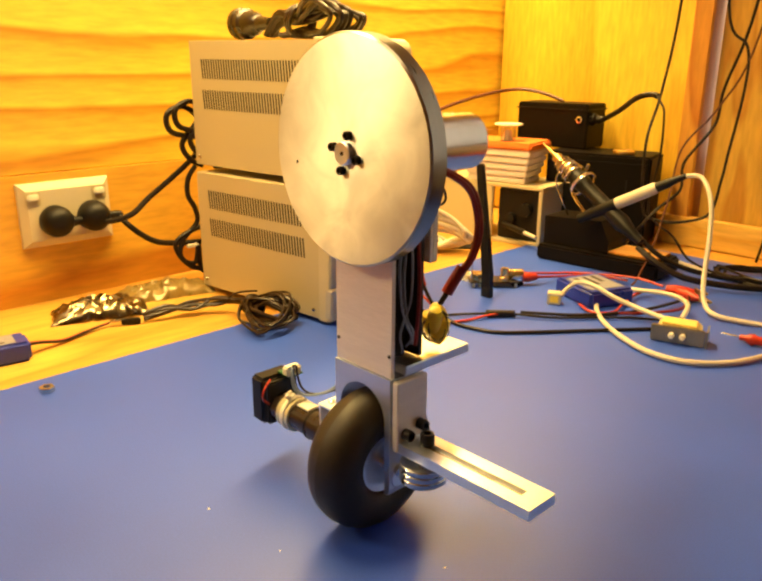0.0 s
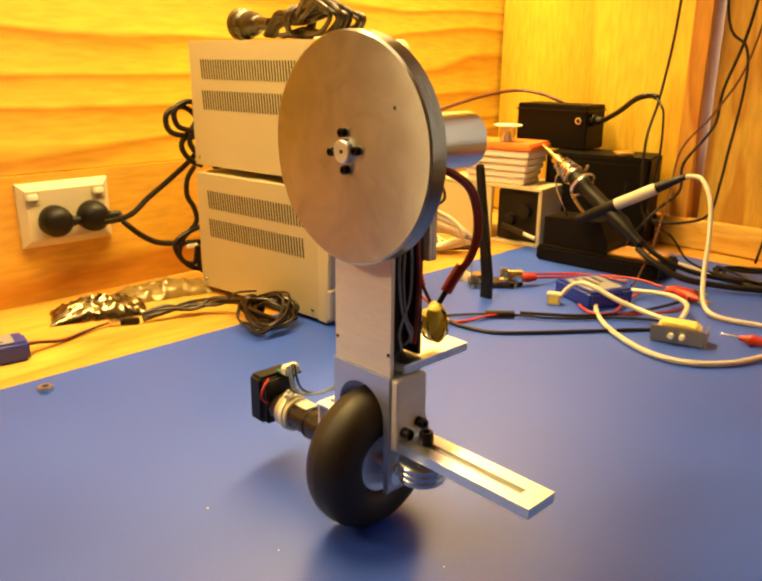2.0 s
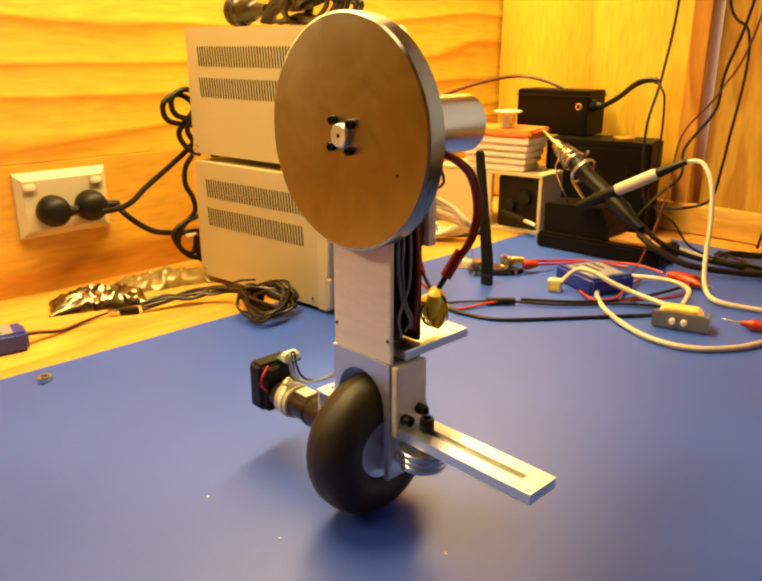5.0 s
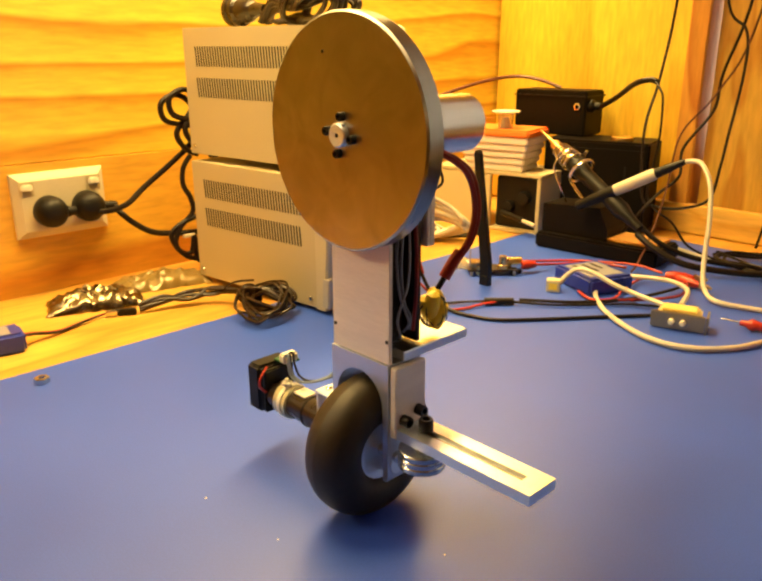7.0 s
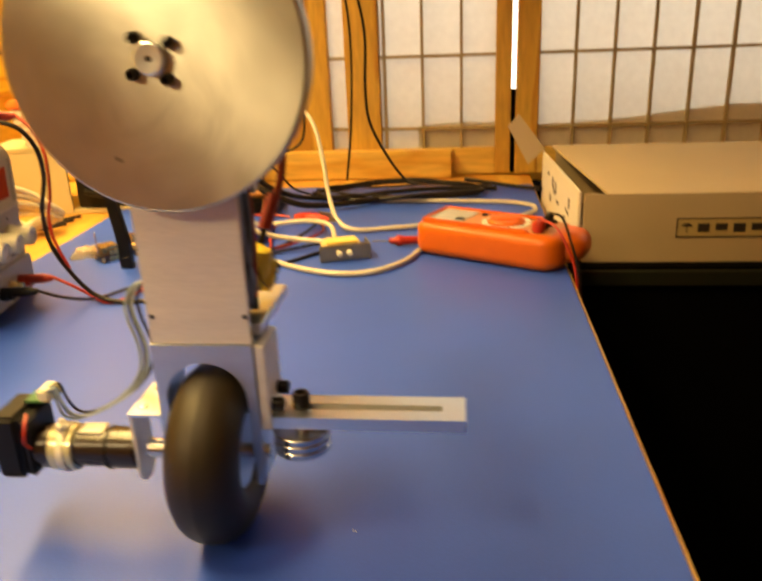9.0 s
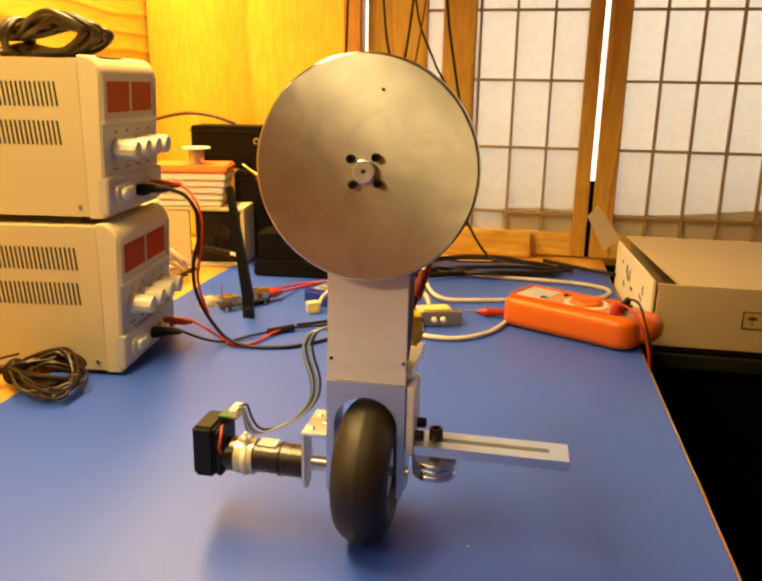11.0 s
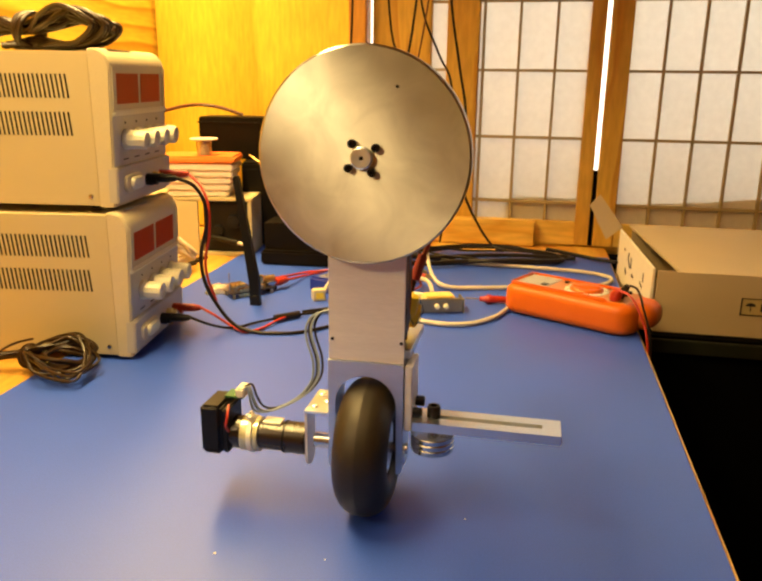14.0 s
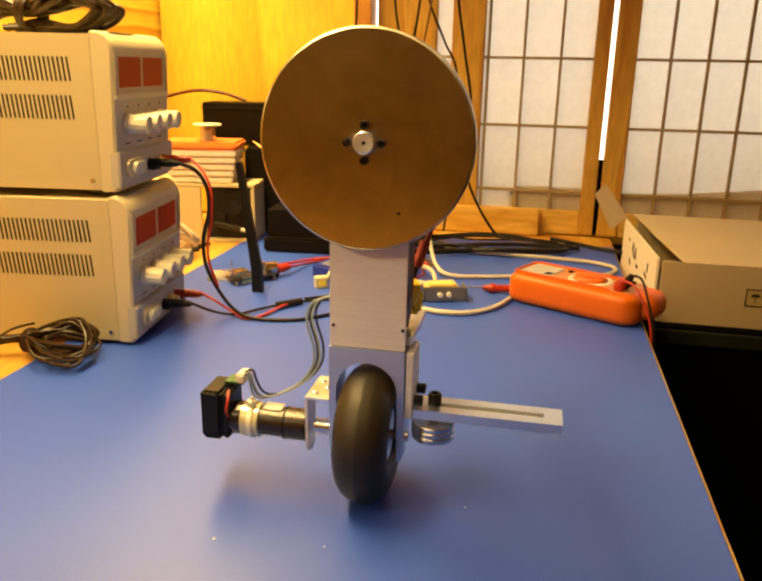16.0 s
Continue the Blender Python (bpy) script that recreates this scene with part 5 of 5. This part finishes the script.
for k in range(3):
    cord("black_cable", ((-0.78, 0.85 + 0.03 * k, 0.004), (-0.72, 0.82 + 0.035 * k, 0.002), (-0.66, 0.86 + 0.02 * k, 0.002), (-0.62, 0.90 + 0.02 * k, 0.002)), 0.0026, CABLE, "black cable on the wooden bench by the wall")

for k in range(5):
    rng = random.Random(640 + k)
    d = [rng.uniform(-1, 1) for _ in range(6)]
    cord("white_cable", ((-0.700, 0.740 + 0.02 * d[0], 0.10 - 0.014 * k), (-0.668 + 0.01 * d[1], 0.800 + 0.02 * d[2], 0.088 - 0.014 * k), (-0.640 + 0.012 * d[3], 0.850, 0.052 - 0.006 * k + 0.006 * d[4]), (-0.612, 0.872 + 0.014 * d[5], 0.030 - 0.003 * k), (-0.630 + 0.02 * d[0], 0.880 + 0.02 * d[1], 0.012), (-0.665, 0.850 + 0.02 * d[2], 0.002), (-0.690, 0.80, 0.001)), 0.0036, WHITECABLE, "white cable heaped behind the power supplies")
# coil of heavy black cable by the screens
for k, (e, f, r) in enumerate(((1.0, 1.0, 0.0032), (0.94, 0.90, 0.0022), (1.02, 0.70, 0.0016))):
    rng = random.Random(200 + k)
    d = [rng.uniform(-1, 1) for _ in range(6)]
    cord("coiled_cable", [(-0.195 + e * x + 0.008 * d[i % 6], 1.042 + f * y + 0.006 * d[(i + 2) % 6], 0.0045 + 0.0024 * ((k * 3 + i) % 4)) for i, (x, y) in enumerate(((-0.115, 0.0), (-0.090, 0.030), (-0.030, 0.052), (0.045, 0.050), (0.105, 0.026), (0.120, -0.004), (0.085, -0.034), (0.020, -0.050), (-0.050, -0.046), (-0.100, -0.022), (-0.116, 0.004)))], r, CABLE, "heavy black cable coiled at the back of the mat")
cord("loose_cable", ((-0.10, 1.09, 0.012), (-0.055, 1.075, 0.008), (-0.02, 1.06, 0.006), (0.004, 1.03, 0.010)), 0.003, CABLE, "black cable end by the carton")

# cables hanging in front of the screens
hangs = (
    (((-0.412, 1.075, 0.95), (-0.414, 1.07, 0.60), (-0.417, 1.06, 0.348), (-0.420, 1.04, 0.235), (-0.420, 1.012, 0.168), (-0.408, 1.0, 0.081), (-0.386, 1.0, 0.068), (-0.350, 1.0, 0.071), (-0.324, 1.02, 0.084), (-0.319, 1.03, 0.127), (-0.319, 1.04, 0.162), (-0.318, 1.06, 0.243), (-0.326, 1.07, 0.294), (-0.357, 1.07, 0.346), (-0.372, 1.075, 0.60), (-0.375, 1.08, 0.95)), 0.0019, CABLE),
    (((-0.300, 1.09, 0.95), (-0.305, 1.09, 0.60), (-0.326, 1.08, 0.345), (-0.352, 1.08, 0.242), (-0.358, 1.08, 0.193), (-0.380, 1.05, 0.143), (-0.372, 1.03, 0.108), (-0.385, 1.0, 0.085), (-0.40, 0.985, 0.06), (-0.42, 0.98, 0.03)), 0.0021, CABLE),
    (((-0.270, 1.09, 0.95), (-0.280, 1.09, 0.60), (-0.313, 1.07, 0.311), (-0.347, 1.06, 0.219), (-0.381, 1.04, 0.163), (-0.373, 1.0, 0.099), (-0.366, 0.96, 0.048), (-0.358, 0.91, 0.012), (-0.356, 0.89, 0.004)), 0.0015, BROWNCABLE),
    (((-0.335, 1.09, 0.95), (-0.325, 1.09, 0.60), (-0.315, 1.08, 0.401), (-0.285, 1.08, 0.315), (-0.264, 1.08, 0.273), (-0.258, 1.08, 0.20), (-0.262, 1.075, 0.10), (-0.27, 1.06, 0.02)), 0.0018, CABLE),
    (((-0.295, 1.09, 0.95), (-0.282, 1.09, 0.60), (-0.268, 1.08, 0.401), (-0.252, 1.08, 0.30), (-0.238, 1.08, 0.222), (-0.240, 1.08, 0.150), (-0.236, 1.08, 0.100), (-0.212, 1.08, 0.050), (-0.186, 1.08, 0.015), (-0.165, 1.06, 0.012)), 0.0022, CABLE),
)
for pts, r, mt in hangs:
    cord("hanging_cable", pts, r, mt, "thin dark cable hanging in front of the screens")

# ---- multimeter, carton and what it stands on ----
def pillow(l, w, h, r_left, r_right, edge, n=8):
    """A cushion-like shell: a rounded outline, drawn in towards top and bottom."""
    def outline(d):
        pts = []
        for cx, cy, r, a0 in ((l - r_right, r_right, r_right, -90), (l - r_right, w - r_right, r_right, 0), (r_left, w - r_left, r_left, 90), (r_left, r_left, r_left, 180)):
            for k in range(n + 1):
                a = radians(a0 + 90 * k / n)
                pts.append((cx + (r - d) * math.cos(a), cy + (r - d) * math.sin(a)))
        return pts
    bm = bmesh.new()
    rings = []
    for k in range(7):
        a = math.pi / 2 * k / 6
        rings.append([bm.verts.new((x, y, edge - edge * math.cos(a))) for x, y in outline(edge - edge * math.sin(a))])
    for k in range(7):
        a = math.pi / 2 * k / 6
        rings.append([bm.verts.new((x, y, h - edge + edge * math.sin(a))) for x, y in outline(edge - edge * math.cos(a))])
    for a, b in zip(rings, rings[1:]):
        for k in range(len(a)):
            bm.faces.new((a[k], a[(k + 1) % len(a)], b[(k + 1) % len(a)], b[k]))
    bm.faces.new(rings[0][::-1])
    bm.faces.new(rings[-1])
    return bm


meter = thing("multimeter", pose(-0.1575, 0.7690, 0.0005, 0, 0, -28.0), "orange multimeter lying on its back on the mat", "multimeter")
part("holster", pillow(0.162, 0.072, 0.036, 0.016, 0.022, 0.0105), ORANGE, meter, "orange rubber holster", True)
part("end_bulb", pillow(0.040, 0.050, 0.031, 0.018, 0.019, 0.0140), ORANGE, meter, "", True, pose(0.137, 0.020, 0.0045))
part("face", box(0.014, 0.150, 0.012, 0.062, 0.0355, 0.0366, 0.0004), mat("tan_face", (0.50, 0.20, 0.06), 0.45, vary=0.12, scale=90), meter, "tan printed face plate")
part("screen", box(0.010, 0.050, 0.012, 0.062, 0.0362, 0.0374, 0.0005), mat("clear_window", (0.42, 0.40, 0.36), 0.15), meter, "grey display window")
for y in (0.0075, 0.0615):
    part("holster_rim", box(0.008, 0.128, y, y + 0.0050, 0.0340, 0.0392, 0.0016), ORANGE, meter, "", True)
part("holster_rim", box(0.0060, 0.0105, 0.010, 0.064, 0.0340, 0.0395, 0.0016), ORANGE, meter, "", True)
for k in range(4):
    part("printed_mark", box(0.056 + 0.019 * k, 0.066 + 0.019 * k, 0.0150, 0.0170, 0.0366, 0.0369), INK, meter)
    part("printed_mark", box(0.058 + 0.017 * k, 0.064 + 0.017 * k, 0.0575, 0.0590, 0.0366, 0.0369), INK, meter)
part("screen_mark", box(0.040, 0.047, 0.022, 0.030, 0.0375, 0.0384, 0.0003), BLACK, meter)
part("dial_ring", lathe([(0.020, 0), (0.0255, 0), (0.0250, 0.0010), (0.0205, 0.0010), (0.020, 0)], "z", 32), CARDWHITE, meter, "printed ring of ranges", False, pose(0.092, 0.037, 0.0366))
part("dial", lathe([(0, 0), (0.0195, 0), (0.0195, 0.002), (0.0175, 0.0045), (0.012, 0.0050), (0.009, 0.0030), (0, 0.0030)], "z", 28), ORANGE, meter, "", True, pose(0.092, 0.037, 0.0366))
part("dial_grip", pillow(0.032, 0.011, 0.0065, 0.005, 0.005, 0.002, 4), ORANGE, meter, "", True, pose(0.078, 0.0265, 0.0370, 0, 0, 14))
for k in range(9):
    a = radians(20 + 40 * k)
    part("range_mark", box(-0.0014, 0.0014, -0.0006, 0.0006, 0.0, 0.0003), INK, meter, "", False, pose(0.092 + 0.0228 * math.cos(a), 0.037 + 0.0228 * math.sin(a), 0.0377, 0, 0, math.degrees(a)))
part("button", rod(0.0030, 0, 0.0022, "z", 12), BLACK, meter, "", True, pose(0.060, 0.052, 0.0366))
for y in (0.018, 0.031, 0.044, 0.057):
    part("jack", lathe([(0.0022, 0), (0.0050, 0), (0.0050, 0.002), (0.0022, 0.002), (0.0022, 0)], "z", 16), BLACK, meter, "", False, pose(0.134, y, 0.0366))
part("lead_plug", lathe([(0, -0.002), (0.0062, 0.0), (0.0068, 0.007), (0.0045, 0.012), (0, 0.013)], "z", 14), REDCABLE, meter, "red lead plug", True, pose(0.134, 0.018, 0.0375, 0, 15, 0))
part("lead_plug", lathe([(0, 0), (0.0045, 0.001), (0.0045, 0.012), (0.003, 0.018), (0, 0.018)], "z", 14), CABLE, meter, "black lead plug", True, pose(0.134, 0.031, 0.0375, 0, 30, 0))
jack = [meter.matrix_basis @ Vector(p) for p in ((0.138, 0.018, 0.049), (0.142, 0.031, 0.053))]
cord("meter_lead", (jack[0], (-0.018, 0.699, 0.050), (-0.009, 0.688, 0.038), (0.0015, 0.680, 0.010), (0.0050, 0.679, -0.030), (0.0080, 0.678, -0.08), (0.010, 0.678, -0.16)), 0.0013, REDCABLE, "red meter lead hanging over the edge of the bench")
cord("meter_lead", (jack[1], (-0.010, 0.705, 0.056), (-0.004, 0.690, 0.040), (0.0050, 0.681, 0.008), (0.0080, 0.680, -0.030), (0.0105, 0.679, -0.08), (0.012, 0.679, -0.16)), 0.0013, CABLE, "black meter lead hanging over the edge of the bench")
probe = thing("test_probe", pose(-0.170, 0.800, 0.0, 0, 0, 186), "red needle test probe on the mat", "probe")
part("handle", lathe([(0, -0.034), (0.004, -0.033), (0.0048, 0.0), (0.0062, 0.003), (0.0058, 0.006), (0.0035, 0.010), (0.0030, 0.016), (0, 0.016)], "x", 14), REDCABLE, probe, "", True, pose(0, 0, 0.0062))
part("needle", lathe([(0.0010, 0.016), (0.0010, 0.032), (0, 0.036)], "x", 8), STEEL, probe, "", True, pose(0, 0, 0.0062))

# The body's black stands in for the darkness beside the bench.
cabinet = thing("cabinet", pose(0, 0, 0), "cabinet standing beside the bench, its unlit black put into the colour", "cabinet")
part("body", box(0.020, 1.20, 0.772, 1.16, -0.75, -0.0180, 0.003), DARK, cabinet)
part("top_edge", box(0.018, 1.20, 0.765, 0.7715, -0.036, -0.0195, 0.001), mat("dark_green_edge", (0.012, 0.014, 0.007), 0.6, spec=0.2), cabinet)

carton = thing("carton", pose(0.0242, 0.790, -0.0176), "long open cardboard carton with a warning label", "box")
W_, D_, H_, T_ = 0.68, 0.2585, 0.0755, 0.0032
part("front_side", box(0, W_, 0, T_, 0, H_, 0.0005), CARD, carton)
part("back_side", box(0, W_, D_ - T_, D_, 0, H_, 0.0005), CARD, carton)
part("end_side", box(0, T_, T_, D_ - T_, 0, H_ * 0.5, 0.0005), CARD, carton)
part("end_side", box(W_ - T_, W_, T_, D_ - T_, 0, H_, 0.0005), CARD, carton)
part("bottom", box(T_, W_ - T_, T_, D_ - T_, 0, T_), CARD, carton)
flap = bmesh.new()
corners = [(0.026, 0.002), (W_, 0.002), (W_, D_ - 0.004), (-0.006, D_ - 0.004)]
low = [flap.verts.new((x, y, H_ + 0.0004 + 0.022 * y - 0.004 * (x < 0.1 and y < 0.1))) for x, y in corners]
high = [flap.verts.new(v.co + Vector((0, 0, 0.0030))) for v in low]
flap.faces.new(low[::-1])
flap.faces.new(high)
for k in range(4):
    flap.faces.new((low[k], low[(k + 1) % 4], high[(k + 1) % 4], high[k]))
part("top_flap", flap, CARD, carton, "flap folded over the top")
panel = part("end_panel", box(-0.0036, -0.0006, 0.0, D_ - 0.012, 0.0, 0.0770, 0.0005), CARDWHITE, carton, "white printed end panel", False, pose(-0.0016, 0.006, 0, 0, 0, 3.0))
for k, (y, z, a, b, tilt) in enumerate(((0.150, 0.046, 0.016, 0.004, 30), (0.158, 0.054, 0.005, 0.012, 20), (0.136, 0.050, 0.004, 0.016, -10), (0.120, 0.036, 0.012, 0.004, 0), (0.172, 0.030, 0.010, 0.006, 35), (0.060, 0.040, 0.016, 0.003, 12), (0.050, 0.052, 0.004, 0.012, 0), (0.075, 0.030, 0.010, 0.003, -20), (0.040, 0.028, 0.014, 0.003, 0), (0.190, 0.058, 0.008, 0.004, 0))):
    part("print_bar", box(-0.0005, 0.0, -a / 2, a / 2, -b / 2, b / 2), INK, panel, "", False, pose(-0.0038, y, z, tilt, 0, 0))
part("tall_flap", prism([(-0.0662, 0.1116), (-0.0522, 0.1286), (-0.0152, 0.0806), (-0.0382, 0.0606)], 0.2480, 0.2510), CARD, carton, "narrow flap standing up")
LX, LZ = 0.0960, 0.0278
part("label", box(LX, LX + 0.115, -0.0004, 0.0, LZ, LZ + 0.0210), LABELYEL, carton, "yellow handling label")
for a, b, c, d in ((0, 0.115, 0.0198, 0.0210), (0, 0.115, 0, 0.0012), (0, 0.0014, 0, 0.0210), (0.1136, 0.115, 0, 0.0210)):
    part("label_border", box(LX + a, LX + b, -0.0008, -0.0004, LZ + c, LZ + d), INK, carton)
bm = prism([(LX + 0.0055, LZ + 0.0115)] + [(LX + 0.0110 + 0.0055 * math.cos(math.pi - math.pi * k / 8), LZ + 0.0115 + 0.0040 * math.sin(math.pi * k / 8)) for k in range(1, 9)], -0.0008, -0.0004)
box(LX + 0.0106, LX + 0.0114, -0.0008, -0.0004, LZ + 0.0050, LZ + 0.0115, bm=bm)
part("umbrella_mark", bm, INK, carton)
for k in range(5):
    part("print_bar", box(LX + 0.022 + 0.018 * k, LX + 0.034 + 0.018 * k, -0.0008, -0.0004, LZ + 0.0055 + 0.002 * (k % 2), LZ + 0.0150), INK, carton)

# ---- what moves ----
# the dimple's place round the flywheel, in degrees as seen from the front
SPIN = (
    (0.0, 190), (0.3, 185), (0.5, 178), (0.6, 160), (0.7, 143), (0.8, 133), (0.9, 125), (1.0, 114), (1.2, 92), (1.5, 78), (2.0, 32), (2.5, 7), (3.0, 1), (3.5, -19), (4.0, -66),
    (4.8, -40), (5.6, 40), (6.5, 110), (7.0, 107), (7.5, 95), (8.0, 78), (8.3, 71), (8.5, 71), (8.6, 62), (8.7, 30), (8.8, -20), (8.9, -70), (9.0, -118), (9.1, -175), (9.2, -240), (9.3, -298), (9.4, -340), (9.5, -388), (9.6, -440), (9.7, -501),
    (10.3, 175), (10.7, 115), (11.1, 65), (11.5, 38), (11.8, 70), (12.0, 138), (12.2, 184), (12.4, 203), (12.6, 206), (12.8, 199), (13.0, 175), (13.5, 108), (14.0, 62), (14.5, 26), (15.0, 1), (15.5, -36), (16.0, -64),
)

# the robot's rocking: seconds, metres, and degrees of lean, roll and yaw
ROCK = (
    (0, 0.0003, -0.0002, -0.06, -0.07, -0.11),
    (0.5, 0.0001, 0.0001, -0.04, -0.04, -0.09),
    (1, 0.0004, -0.0001, 0.06, -0.15, 0.04),
    (1.5, 0.0001, 0.0003, 0.18, -0.02, -0.02),
    (2, 0.0001, -0.0003, -0.09, -0.04, 0.06),
    (2.5, 0.0003, -0.0004, -0.35, -0.17, -0.24),
    (3, -0.0005, 0.0001, -0.13, 0.12, -0.01),
    (3.5, 0.0004, -0.0002, 0.08, -0.09, 0.10),
    (4, 0.0002, 0.0001, 0.07, -0.06, -0.10),
    (6.5, -0.0004, 0.0001, 0.17, 0.22, 0.34),
    (7, -0.0002, 0.0003, 0.10, 0.06, -0.01),
    (7.5, -0.0002, -0.0000, 0.03, 0.13, 0.16),
    (8, -0.0003, -0.0001, 0.03, 0.15, 0.21),
    (12, -0.0002, -0.0005, -0.15, 0.17, -0.16),
    (12.5, -0.0001, 0.0000, -0.08, 0.07, -0.05),
    (13, 0.0000, -0.0003, -0.12, -0.02, -0.02),
    (13.5, 0.0001, 0.0001, 0.08, -0.06, -0.02),
    (14, 0.0002, -0.0004, -0.16, -0.10, -0.06),
    (14.5, 0.0001, -0.0003, 0.03, -0.03, -0.08),
    (15, -0.0000, -0.0001, -0.17, 0.01, 0.02),
    (15.5, -0.0000, 0.0005, 0.25, -0.02, 0.17),
    (16, 0.0000, 0.0003, 0.12, -0.05, -0.04),
)


def motions():
    walk(robot, [(t, pose(RX + x, RY + y, 0, lean, roll, yaw)) for t, x, y, lean, roll, yaw in ROCK])
    walk(wheel, [(t, pose(0.0012, 0.003, WR, -math.degrees(y / WR) - lean, 0, 0)) for t, x, y, lean, roll, yaw in ROCK])
    walk(flywheel, [(t, pose(0, -0.0032, 0.2310, 0, 206 - a, 0)) for t, a in SPIN])


motions()
